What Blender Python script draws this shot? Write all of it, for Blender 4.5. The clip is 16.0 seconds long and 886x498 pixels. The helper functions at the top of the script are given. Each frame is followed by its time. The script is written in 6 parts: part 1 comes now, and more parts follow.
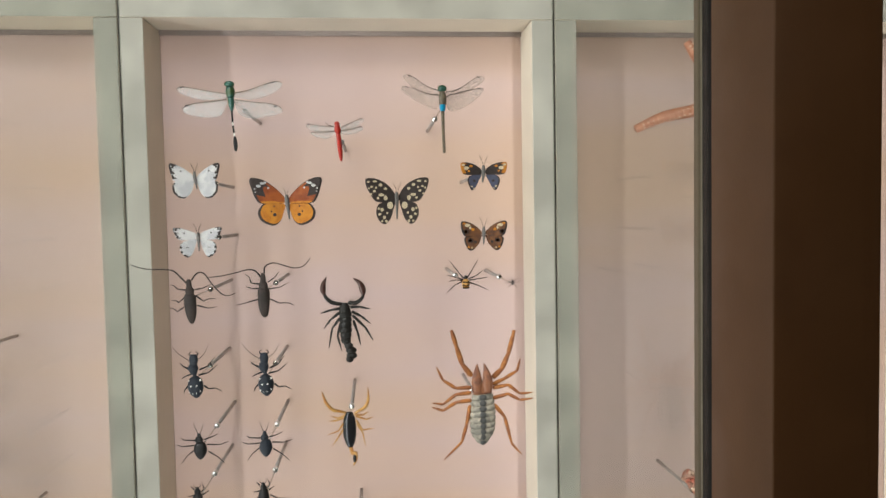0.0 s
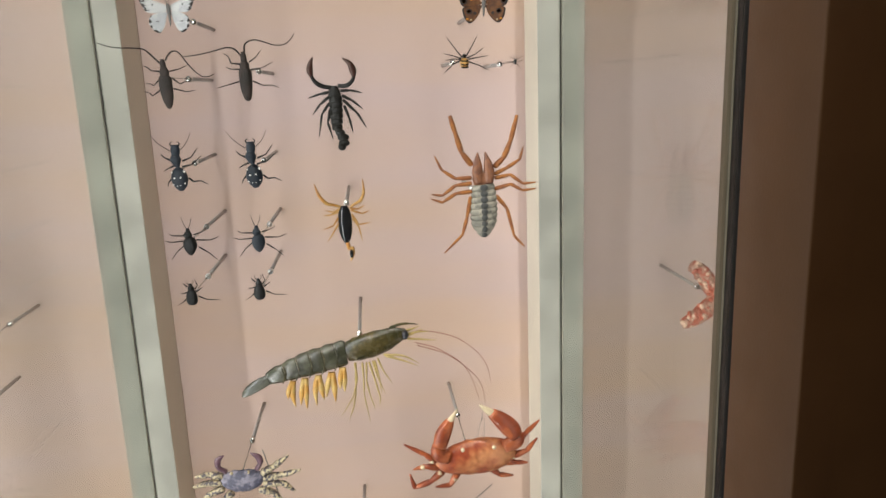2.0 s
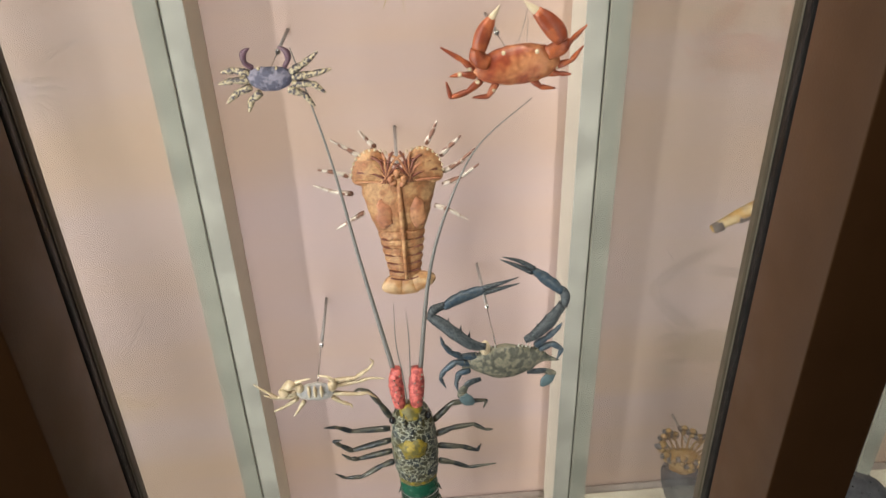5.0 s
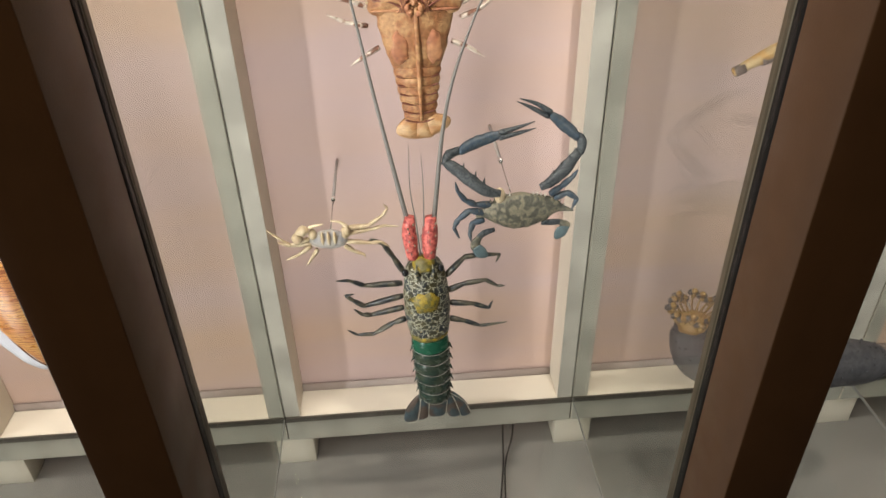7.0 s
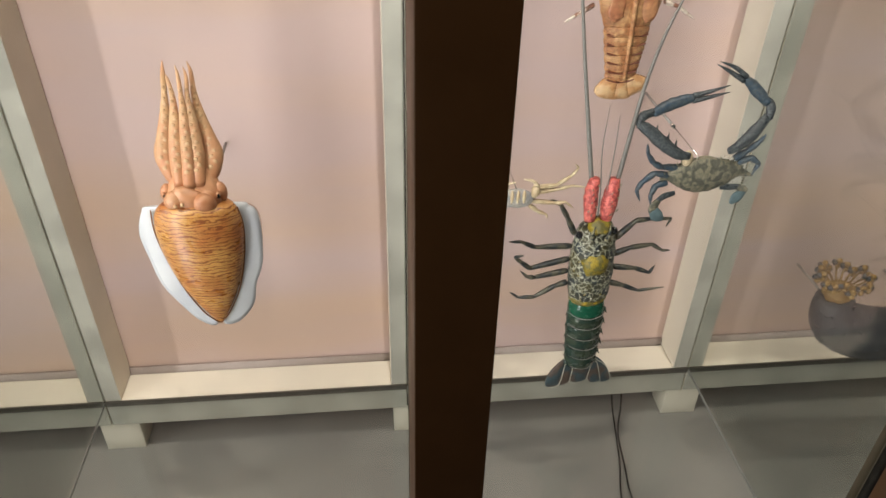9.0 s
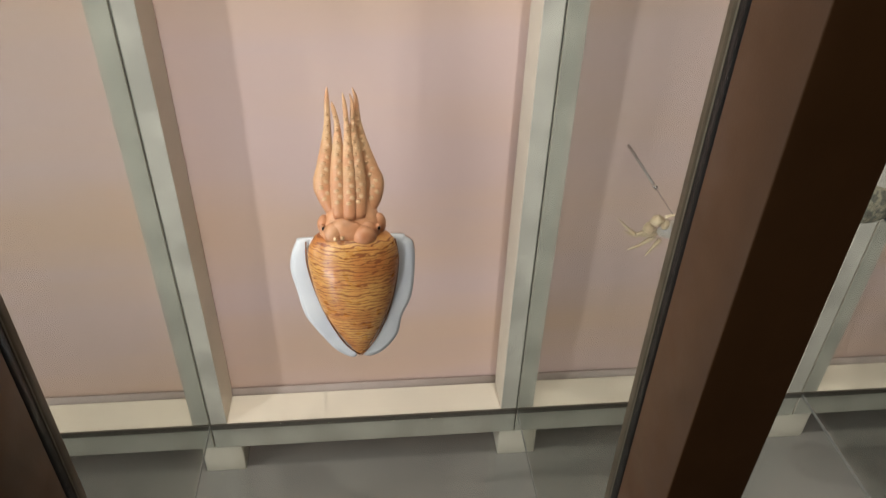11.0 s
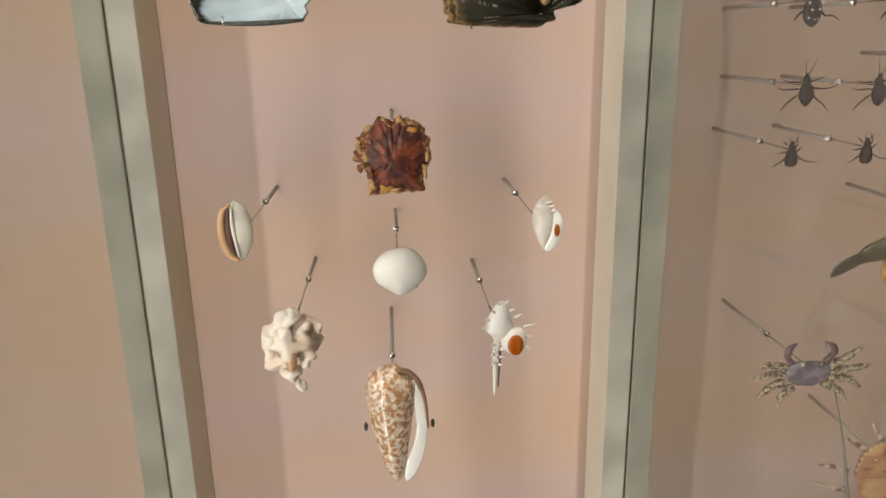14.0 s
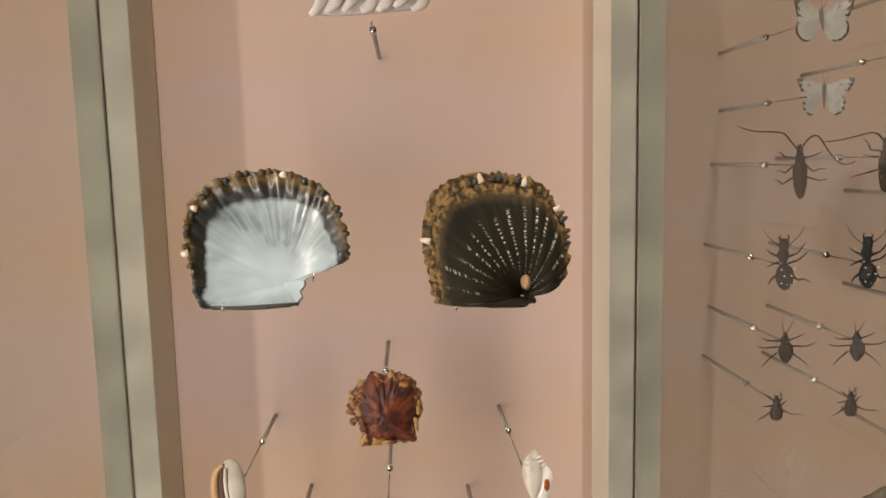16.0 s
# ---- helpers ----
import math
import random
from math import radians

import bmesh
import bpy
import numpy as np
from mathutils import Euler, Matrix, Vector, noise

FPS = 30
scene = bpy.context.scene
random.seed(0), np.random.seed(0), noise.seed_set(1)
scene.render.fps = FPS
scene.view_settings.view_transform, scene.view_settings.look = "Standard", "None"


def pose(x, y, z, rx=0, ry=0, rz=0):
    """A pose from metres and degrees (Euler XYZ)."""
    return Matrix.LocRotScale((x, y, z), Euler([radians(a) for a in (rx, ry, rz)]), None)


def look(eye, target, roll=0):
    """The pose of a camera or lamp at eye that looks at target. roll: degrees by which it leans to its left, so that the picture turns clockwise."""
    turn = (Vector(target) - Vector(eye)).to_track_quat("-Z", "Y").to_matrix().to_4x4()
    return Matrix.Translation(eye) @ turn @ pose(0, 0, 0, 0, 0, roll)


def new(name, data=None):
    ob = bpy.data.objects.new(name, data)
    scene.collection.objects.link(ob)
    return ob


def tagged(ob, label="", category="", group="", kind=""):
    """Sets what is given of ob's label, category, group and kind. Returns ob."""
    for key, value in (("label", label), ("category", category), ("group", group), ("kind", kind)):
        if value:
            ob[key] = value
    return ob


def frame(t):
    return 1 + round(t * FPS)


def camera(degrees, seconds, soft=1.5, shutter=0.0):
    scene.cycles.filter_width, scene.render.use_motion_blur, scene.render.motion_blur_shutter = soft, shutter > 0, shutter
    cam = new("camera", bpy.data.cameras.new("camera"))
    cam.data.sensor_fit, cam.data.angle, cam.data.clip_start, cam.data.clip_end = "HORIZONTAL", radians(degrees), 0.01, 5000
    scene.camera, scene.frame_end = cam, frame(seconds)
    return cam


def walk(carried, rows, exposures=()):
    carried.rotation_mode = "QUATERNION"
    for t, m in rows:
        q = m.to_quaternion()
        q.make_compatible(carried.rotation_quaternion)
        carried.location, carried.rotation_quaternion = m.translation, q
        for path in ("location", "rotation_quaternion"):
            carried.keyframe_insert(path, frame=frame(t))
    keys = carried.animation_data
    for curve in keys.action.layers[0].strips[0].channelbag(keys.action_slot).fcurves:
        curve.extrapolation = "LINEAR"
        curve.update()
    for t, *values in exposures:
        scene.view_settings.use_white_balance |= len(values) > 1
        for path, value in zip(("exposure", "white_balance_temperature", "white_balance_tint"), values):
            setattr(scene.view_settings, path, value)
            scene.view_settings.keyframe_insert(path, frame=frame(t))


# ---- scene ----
cam = camera(62.64, 16.0)
PATH = [
    (0, (0.0000, -0.0000, 1.5000), (0.0921, 0.9946, 1.4530), -1.05),
    (0.5, (0.0009, 0.0135, 1.4783), (0.0922, 1.0058, 1.3954), -1.85),
    (1, (0.0003, 0.0271, 1.4561), (0.0897, 1.0152, 1.3304), -2.04),
    (1.5, (-0.0036, 0.0280, 1.4401), (0.0876, 1.0070, 1.2577), -2.58),
    (2, (-0.0042, 0.0350, 1.4072), (0.0899, 1.0062, 1.1885), -2.18),
    (2.5, (-0.0032, 0.0359, 1.3724), (0.1029, 0.9895, 1.0904), -2.11),
    (3, (-0.0038, 0.0288, 1.3532), (0.0873, 0.9715, 1.0322), -1.91),
    (3.5, (-0.0020, 0.0280, 1.3350), (0.0717, 0.9595, 0.9788), -1.54),
    (4, (-0.0014, 0.0297, 1.3029), (0.0542, 0.9418, 0.8968), -1.60),
    (4.5, (-0.0100, 0.0311, 1.2660), (0.0381, 0.9236, 0.8175), -2.03),
    (5, (-0.0355, 0.0229, 1.2190), (0.0201, 0.8886, 0.7216), -1.78),
    (5.2, (-0.0457, 0.0210, 1.2017), (0.0129, 0.8757, 0.6859), -1.31),
    (7.3, (-0.0720, -0.0308, 1.1103), (-0.0169, 0.7935, 0.5468), -1.31),
    (7.5, (-0.0895, -0.0306, 1.1092), (-0.0253, 0.7980, 0.5531), -0.91),
    (8, (-0.1609, -0.0365, 1.1066), (-0.1019, 0.7909, 0.5481), -0.88),
    (8.5, (-0.2600, -0.0313, 1.0990), (-0.1929, 0.7921, 0.5356), 0.17),
    (9, (-0.3319, -0.0298, 1.0845), (-0.2363, 0.7837, 0.5108), 1.46),
    (9.2, (-0.3544, -0.0307, 1.0824), (-0.2480, 0.7804, 0.5072), 2.00),
    (11.3, (-0.5230, 0.0752, 1.1081), (-0.4384, 0.8819, 0.5231), 1.49),
    (11.5, (-0.5313, 0.0957, 1.1244), (-0.4540, 0.9219, 0.5663), 0.86),
    (12, (-0.5408, 0.1438, 1.1662), (-0.4714, 1.0147, 0.6796), -0.15),
    (12.5, (-0.5438, 0.1573, 1.2234), (-0.4788, 1.0619, 0.8023), -0.61),
    (13, (-0.5412, 0.1586, 1.2734), (-0.4810, 1.0824, 0.8950), -0.68),
    (13.5, (-0.5324, 0.1550, 1.3008), (-0.4703, 1.0996, 0.9783), -0.73),
    (14, (-0.5329, 0.1612, 1.3138), (-0.4667, 1.1191, 1.0344), -0.98),
    (14.5, (-0.5253, 0.1651, 1.3476), (-0.4710, 1.1343, 1.1073), -1.32),
    (15, (-0.5192, 0.1680, 1.3797), (-0.4683, 1.1479, 1.1865), -1.49),
    (15.5, (-0.5168, 0.1677, 1.4038), (-0.4662, 1.1533, 1.2423), -1.17),
    (16, (-0.5092, 0.1621, 1.4324), (-0.4584, 1.1537, 1.3135), -1.24),
]
EXPOSURES = [(0.0, -0.24, 5850, 8), (3.5, -0.26, 5800, 7), (5.0, -0.16, 5900, 9), (7.5, -0.12, 6150, 12), (8.5, -0.30, 6200, 11), (9.0, -0.33, 6050, 10), (11.5, -0.62, 5950, 10), (13.5, -0.75, 6300, 10), (15.0, -0.92, 6700, 13), (16.0, -0.92, 7000, 15)]
walk(cam, [(t, look(eye, target, roll)) for t, eye, target, roll in PATH], EXPOSURES)

# ---- world and lights ----
world = bpy.data.worlds.new("dim_gallery")
scene.world = world
world.use_nodes = True
world.node_tree.nodes["Background"].inputs[0].default_value = (1.0, 0.85, 0.7, 1)
world.node_tree.nodes["Background"].inputs[1].default_value = 0.02


def spot(name, eye, target, watts, size, blend, radius, color=(1.0, 0.86, 0.72)):
    data = bpy.data.lights.new(name, "SPOT")
    data.energy, data.spot_size, data.spot_blend, data.shadow_soft_size, data.color = watts, radians(size), blend, radius, color
    ob = new(name, data)
    ob.matrix_world = look(eye, target)
    return ob


# small spots in the head of the showcase
for px in (-1.28, -0.775, -0.27, 0.235, 0.74):
    spot("showcase_spot", (px, 0.46, 2.34), (px - 0.20, 0.78, 0.05), 70, 24, 0.7, 0.012)


def tube_light(name, eye, target, length, width, watts, color):
    data = bpy.data.lights.new(name, "AREA")
    data.shape, data.size, data.size_y, data.energy, data.color = "RECTANGLE", width, length, watts, color
    new(name, data).matrix_world = look(eye, target)


# upright strips behind the mullions, each facing the panel on its own side, and an unseen fill lamp added to brighten
# the mullion fronts
for k in range(-3, 3):
    px = -0.2500 + 0.5057 * k
    tube_light("upright_strip_light", (px, 0.455, 1.20), (px + 0.40, 0.86, 1.20), 1.92, 0.02, (7.0, 7.2, 7.6, 5.8, 5.2, 4.6)[k + 3], (1.0, 0.93, 0.85))
tube_light("gallery_fill", (-0.5, -1.1, 3.12), (-0.4, 0.3, 1.0), 1.0, 1.0, 42, (1.0, 0.82, 0.62))

# ---- materials ----
def material(name, color, rough=0.5, metal=0.0, vary=0.12, scale=40.0, bump=0.0, bump_scale=200.0, second=None, second_scale=6.0, spec=0.5, coat=0.0):
    """A principled surface with fine grain and broad variation of its colour, and an optional second colour in patches."""
    m = bpy.data.materials.new(name)
    m.use_nodes = True
    nt = m.node_tree
    b = nt.nodes["Principled BSDF"]
    b.inputs["Roughness"].default_value, b.inputs["Metallic"].default_value = rough, metal
    b.inputs["Specular IOR Level"].default_value, b.inputs["Coat Weight"].default_value = spec, coat
    co = nt.nodes.new("ShaderNodeTexCoord")

    def noise_at(sc, detail=4.0):
        n = nt.nodes.new("ShaderNodeTexNoise")
        n.inputs["Scale"].default_value, n.inputs["Detail"].default_value = sc, detail
        nt.links.new(co.outputs["Object"], n.inputs["Vector"])
        return n

    def mix(kind, fac, a, c):
        x = nt.nodes.new("ShaderNodeMix")
        x.data_type, x.blend_type = "RGBA", kind
        for sock, val in ((x.inputs[0], fac), (x.inputs[6], a), (x.inputs[7], c)):
            if isinstance(val, bpy.types.NodeSocket):
                nt.links.new(val, sock)
            elif isinstance(val, (int, float)):
                sock.default_value = val
            else:
                sock.default_value = (*val, 1)
        return x.outputs[2]

    def ramp(src, lo, hi, v0=0.0, v1=1.0):
        r = nt.nodes.new("ShaderNodeMapRange")
        for i, v in enumerate((lo, hi, v0, v1)):
            r.inputs[i + 1].default_value = v
        nt.links.new(src, r.inputs[0])
        return r.outputs[0]

    base = color
    if second:
        base = mix("MIX", ramp(noise_at(second_scale).outputs[0], *((0.45, 0.55) if second_scale >= 50 else (0.38, 0.62))), color, second)
    grain = ramp(noise_at(scale).outputs[0], 0.25, 0.75, 1 - vary, 1 + vary)
    comb = nt.nodes.new("ShaderNodeCombineColor")
    for i in range(3):
        nt.links.new(grain, comb.inputs[i])
    out = mix("MULTIPLY", 1.0, base, comb.outputs[0])
    nt.links.new(out, b.inputs["Base Color"])
    nt.links.new(ramp(noise_at(scale * 0.6).outputs[0], 0.3, 0.7, max(0.03, rough - 0.08), min(1, rough + 0.08)), b.inputs["Roughness"])
    if bump:
        k = nt.nodes.new("ShaderNodeBump")
        k.inputs["Strength"].default_value, k.inputs["Distance"].default_value = bump, 0.001
        nt.links.new(noise_at(bump_scale, 6.0).outputs[0], k.inputs["Height"])
        nt.links.new(k.outputs[0], b.inputs["Normal"])
    return m


FRAME = material("pale_painted_wood", (0.66, 0.60, 0.49), 0.55, vary=0.06, scale=30, bump=0.15, bump_scale=90, second=(0.61, 0.56, 0.46), second_scale=7)
FRAME_FACE = material("grey_laminate_edge", (0.40, 0.385, 0.325), 0.5, vary=0.08, scale=25, second=(0.29, 0.28, 0.235), second_scale=14, bump=0.12, bump_scale=120)
BACKING = material("watercolour_pink_sheet", (0.50, 0.37, 0.30), 0.65, vary=0.03, scale=50)
BACK_FILL_GLOW = 0.07
CASE_GREY = material("grey_painted_board", (0.19, 0.18, 0.16), 0.55, vary=0.10, scale=14, second=(0.15, 0.142, 0.127), second_scale=4, bump=0.1, bump_scale=300)
BRONZE = material("dark_brown_bronze", (0.100, 0.050, 0.020), 0.5, vary=0.10, scale=25, bump=0.1, bump_scale=500, spec=0.25)
GASKET = material("black_rubber", (0.010, 0.009, 0.008), 0.6, vary=0.2, scale=80, spec=0.15)
SHADE_STRIP = material("dull_grey_shade_strip", (0.34, 0.28, 0.25), 0.7, vary=0.1, scale=30)
JOINT = material("milky_sealant", (0.20, 0.195, 0.18), 0.4, vary=0.05)
SHELF_EDGE = material("dark_metal_strip", (0.10, 0.09, 0.075), 0.4, 0.6, vary=0.1)
BEAD = material("olive_brown_strip", (0.085, 0.068, 0.042), 0.5, 0.0, vary=0.1, spec=0.2)
BEAD_EDGE = material("dull_steel_edge", (0.16, 0.14, 0.10), 0.5, 0.3, vary=0.1)
STEEL = material("brushed_steel", (0.55, 0.54, 0.52), 0.22, 1.0, vary=0.08, scale=200)
CHROME = material("chrome", (0.88, 0.87, 0.85), 0.24, 1.0, vary=0.03)
SLEEVE = material("grey_plastic_sleeve", (0.30, 0.27, 0.25), 0.45, vary=0.06, scale=200)
ROOM = material("dark_gallery_paint", (0.05, 0.04, 0.035), 0.8, vary=0.1, scale=5)
PANE = bpy.data.materials.new("thin_display_glass")
PANE.use_nodes = True
_nt = PANE.node_tree
_nt.nodes.clear()
_out, _mix, _tr, _gl, _fr = (_nt.nodes.new(k) for k in ("ShaderNodeOutputMaterial", "ShaderNodeMixShader", "ShaderNodeBsdfTransparent", "ShaderNodeBsdfGlossy", "ShaderNodeValue"))
_tr.inputs[0].default_value = (0.975, 0.99, 0.98, 1)
_gl.inputs["Roughness"].default_value = 0.02
_fr.outputs[0].default_value = 0.035
for a, c in ((_fr.outputs[0], _mix.inputs[0]), (_tr.outputs[0], _mix.inputs[1]), (_gl.outputs[0], _mix.inputs[2]), (_mix.outputs[0], _out.inputs[0])):
    _nt.links.new(a, c)


# the sheet carries a printed wash: broad level bands of orange and mauve pink, streaked along; a faint glow is added to
# brighten it
_nt = BACKING.node_tree
_b = _nt.nodes["Principled BSDF"]
_big, _fine, _n, _f, _add, _r = (_nt.nodes.new(k) for k in ("ShaderNodeMapping", "ShaderNodeMapping", "ShaderNodeTexNoise", "ShaderNodeTexNoise", "ShaderNodeMath", "ShaderNodeValToRGB"))
_big.inputs["Scale"].default_value = (0.8, 1.0, 3.6)
_fine.inputs["Scale"].default_value = (2.2, 1.0, 26.0)
_n.inputs["Scale"].default_value, _n.inputs["Detail"].default_value = 1.9, 2.0
_f.inputs["Scale"].default_value, _f.inputs["Detail"].default_value = 1.6, 3.0
_add.operation = "MULTIPLY_ADD"
_add.inputs[1].default_value = 0.22
_geo = _nt.nodes.new("ShaderNodeNewGeometry")
_r.color_ramp.elements[0].position, _r.color_ramp.elements[0].color = 0.46, (0.515, 0.365, 0.278, 1)
_r.color_ramp.elements[1].position, _r.color_ramp.elements[1].color = 0.74, (0.51, 0.383, 0.350, 1)
for a, c in ((_geo.outputs["Position"], _big.inputs["Vector"]), (_geo.outputs["Position"], _fine.inputs["Vector"]), (_big.outputs[0], _n.inputs["Vector"]), (_fine.outputs[0], _f.inputs["Vector"]),
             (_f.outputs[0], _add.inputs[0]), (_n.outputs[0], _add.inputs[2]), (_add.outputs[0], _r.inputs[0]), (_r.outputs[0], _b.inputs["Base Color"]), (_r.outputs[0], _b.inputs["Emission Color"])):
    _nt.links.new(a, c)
# added emission lifts the sheet's brightness; the sheet itself is no lamp
_b.inputs["Emission Strength"].default_value = BACK_FILL_GLOW


# ---- shapes ----
def mesh(name, bm, mat, smooth=True):
    me = bpy.data.meshes.new(name)
    bmesh.ops.recalc_face_normals(bm, faces=bm.faces)
    bm.to_mesh(me)
    bm.free()
    for p in me.polygons:
        p.use_smooth = smooth
    for k in mat if isinstance(mat, (list, tuple)) else [mat]:
        me.materials.append(k)
    return me


def part(name, bm, mat, parent, label="", smooth=True):
    """Links a bmesh as one mesh object under a thing or a part."""
    ob = new(name, mesh(name, bm, mat, smooth))
    ob.parent = parent
    if label:
        tagged(ob, label)
    return ob


def thing(name, loc, label, category, group="", rot=(0, 0, 0), kind=""):
    ob = new(name)
    ob.empty_display_size = 0.01
    ob.matrix_basis = pose(*loc, *rot)
    return tagged(ob, label, category, group, kind)


def box(bm, x0, x1, y0, y1, z0, z1, bev=0.0):
    v = bmesh.ops.create_cube(bm, size=1)["verts"]
    bmesh.ops.scale(bm, vec=(x1 - x0, y1 - y0, z1 - z0), verts=v)
    bmesh.ops.translate(bm, vec=((x0 + x1) / 2, (y0 + y1) / 2, (z0 + z1) / 2), verts=v)
    if bev:
        es = list({e for q in v for e in q.link_edges})
        bmesh.ops.bevel(bm, geom=es, offset=bev, segments=2, affect="EDGES", profile=0.5)
    return bm


def bx(*a, **k):
    return box(bmesh.new(), *a, **k)


def ring_loft(bm, rings, caps=True):
    """Joins rings of equal count into a skin."""
    loops = [[bm.verts.new(p) for p in r] for r in rings]
    for a, b in zip(loops, loops[1:]):
        n = len(a)
        for i in range(n):
            bm.faces.new((a[i], a[(i + 1) % n], b[(i + 1) % n], b[i]))
    if caps:
        bm.faces.new(loops[0])
        bm.faces.new(loops[-1])
    return bm


def smooth_path(pts, steps):
    """Catmull-Rom through the points."""
    p = [Vector(q) for q in pts]
    p = [2 * p[0] - p[1]] + p + [2 * p[-1] - p[-2]]
    out = []
    for i in range(1, len(p) - 2):
        for s in range(steps):
            t = s / steps
            a, b, c, d = p[i - 1:i + 3]
            out.append(0.5 * (2 * b + (c - a) * t + (2 * a - 5 * b + 4 * c - d) * t * t + (3 * b - a - 3 * c + d) * t ** 3))
    return out + [p[-2]]


def tube(bm, pts, radii, sides=6, steps=0):
    """A tapered tube along a line of points; radii: one number, a pair from end to end, or one for each point."""
    n0 = len(pts)
    pts = [Vector(q) for q in pts]
    if isinstance(radii, (int, float)):
        radii = (radii, radii)
    rr = list(np.interp(np.linspace(0, 1, n0), np.linspace(0, 1, len(radii)), radii))
    if steps:
        m = (n0 - 1) * steps + 1
        pts, rr = smooth_path(pts, steps), list(np.interp(np.linspace(0, 1, m), np.linspace(0, 1, n0), rr))
    rings = []
    side = Vector((0.13, 0.9, 0.21))
    for i, q in enumerate(pts):
        d = (pts[min(i + 1, len(pts) - 1)] - pts[max(i - 1, 0)]).normalized()
        side = (side - d * side.dot(d))
        side = side.normalized() if side.length > 1e-4 else d.orthogonal().normalized()
        up = d.cross(side)
        rings.append([q + (side * math.cos(a) + up * math.sin(a)) * rr[i] for a in (2 * math.pi * k / sides for k in range(sides))])
    return ring_loft(bm, rings)


def tb(*a, **k):
    return tube(bmesh.new(), *a, **k)


def blob(bm, c, r, seg=14, rings=9):
    v = bmesh.ops.create_uvsphere(bm, u_segments=seg, v_segments=rings, radius=1)["verts"]
    bmesh.ops.scale(bm, vec=r, verts=v)
    bmesh.ops.translate(bm, vec=c, verts=v)
    return bm


def bl(*a, **k):
    return blob(bmesh.new(), *a, **k)


# ---- showcase: setting ----
SEAM, MOD, FRONT, REAR, BACK = -0.7830, 0.5, 0.860, 0.920, 0.928
FLOOR_Z, RAIL_LO, RAIL_HI, HEAD_LO, HEAD_HI = 0.054, 0.120, 0.178, 1.7285, 1.782
LEFT, RIGHT, CEIL = -2.3, 1.75, 2.40


def wall(name, dims, mat, label, cat="wall"):
    return tagged(new(name, mesh(name, bx(*dims), mat, False)), label, cat, kind="structure")


wall("floor", (LEFT, RIGHT, 0.36, 1.02, FLOOR_Z - 0.04, FLOOR_Z), CASE_GREY, "grey painted floor of the showcase", "floor")
wall("wall_north", (LEFT - 0.05, RIGHT + 0.05, 1.02, 1.07, 0.0, CEIL + 0.05), CASE_GREY, "grey back wall of the showcase")
wall("wall_west", (LEFT - 0.05, LEFT, 0.36, 1.02, 0.0, CEIL + 0.05), CASE_GREY, "grey end wall of the showcase")
wall("wall_east", (RIGHT, RIGHT + 0.05, 0.36, 1.02, 0.0, CEIL + 0.05), CASE_GREY, "grey end wall of the showcase")
wall("ceiling", (LEFT, RIGHT, 0.36, 1.02, CEIL, CEIL + 0.05), CASE_GREY, "grey head of the showcase", "ceiling")
wall("wall_plinth", (LEFT - 0.05, RIGHT + 0.05, 0.350, 0.36, 0.0, FLOOR_Z + 0.01), BRONZE, "dark brown plinth under the glass")
wall("wall_head", (LEFT - 0.05, RIGHT + 0.05, 0.350, 0.36, 2.25, CEIL + 0.05), BRONZE, "dark brown head over the glass")
# the dim gallery in front of the glass
wall("ground", (-4.5, 4.0, -3.5, 0.350, -0.05, 0.0), ROOM, "dark gallery floor", "floor")
wall("wall_south", (-4.5, 4.0, -3.55, -3.5, 0.0, 3.2), ROOM, "dark gallery wall")
wall("wall_gallery_west", (-4.55, -4.5, -3.5, 1.07, 0.0, 3.2), ROOM, "dark gallery wall")
wall("wall_gallery_east", (4.0, 4.05, -3.5, 1.07, 0.0, 3.2), ROOM, "dark gallery wall")
wall("ceiling_gallery", (-4.5, 4.0, -3.5, 1.07, 3.2, 3.25), ROOM, "dark gallery ceiling", "ceiling")
wall("wall_gallery_north_west", (-4.5, LEFT - 0.05, 0.350, 0.40, 0.0, 3.2), ROOM, "dark gallery wall")
wall("wall_gallery_north_east", (RIGHT + 0.05, 4.0, 0.350, 0.40, 0.0, 3.2), ROOM, "dark gallery wall")
wall("wall_gallery_north_over", (LEFT - 0.05, RIGHT + 0.05, 0.350, 0.40, CEIL + 0.05, 3.2), ROOM, "dark gallery wall")

# mullions of the showcase front, with the glass behind them
MX, MW, MF, MB = -0.3058, 0.0582, 0.3500, 0.4190
mullions = []
for k in range(-3, 4):
    x = MX + 0.5057 * k
    m = tagged(thing("mullion", (x, 0, 0), "upright dark brown bronze mullion of the showcase front", "mullion", "mullions", kind="structure"))
    part("post", bx(0, MW, MF, MB, 0.0, CEIL, bev=0.0012), BRONZE, m)
    part("gasket", bx(0.0005, MW - 0.0005, MB + 0.001, MB + 0.012, 0.0, CEIL), GASKET, m, "black rubber gasket")
    part("glazing_bead", bx(0.0, MW, MB + 0.0122, MB + 0.0134, 0.0, CEIL), BEAD_EDGE, m, "thin dull steel bead")
    part("glazing_strip", bx(0.001, MW - 0.001, MB + 0.0136, MB + 0.025, 0.0, CEIL), BEAD, m, "olive brown glazing strip")
for k in range(-3, 3):
    x = MX + 0.5057 * k
    g = tagged(new("window", mesh("window", bx(x + MW - 0.0, x + 0.5057, MB + 0.003, MB + 0.009, 0.05, 2.3), PANE, False)), "clear glass pane of the showcase front", "glass pane", "front panes", kind="structure")
    g.visible_shadow = False


# framed panels
def rail(name, bm, p):
    """A frame member whose front edge is grey laminate."""
    ob = part(name, bm, [FRAME, FRAME_FACE], p, smooth=False)
    for f in ob.data.polygons:
        f.material_index = 1 if f.normal.y < -0.9 else 0


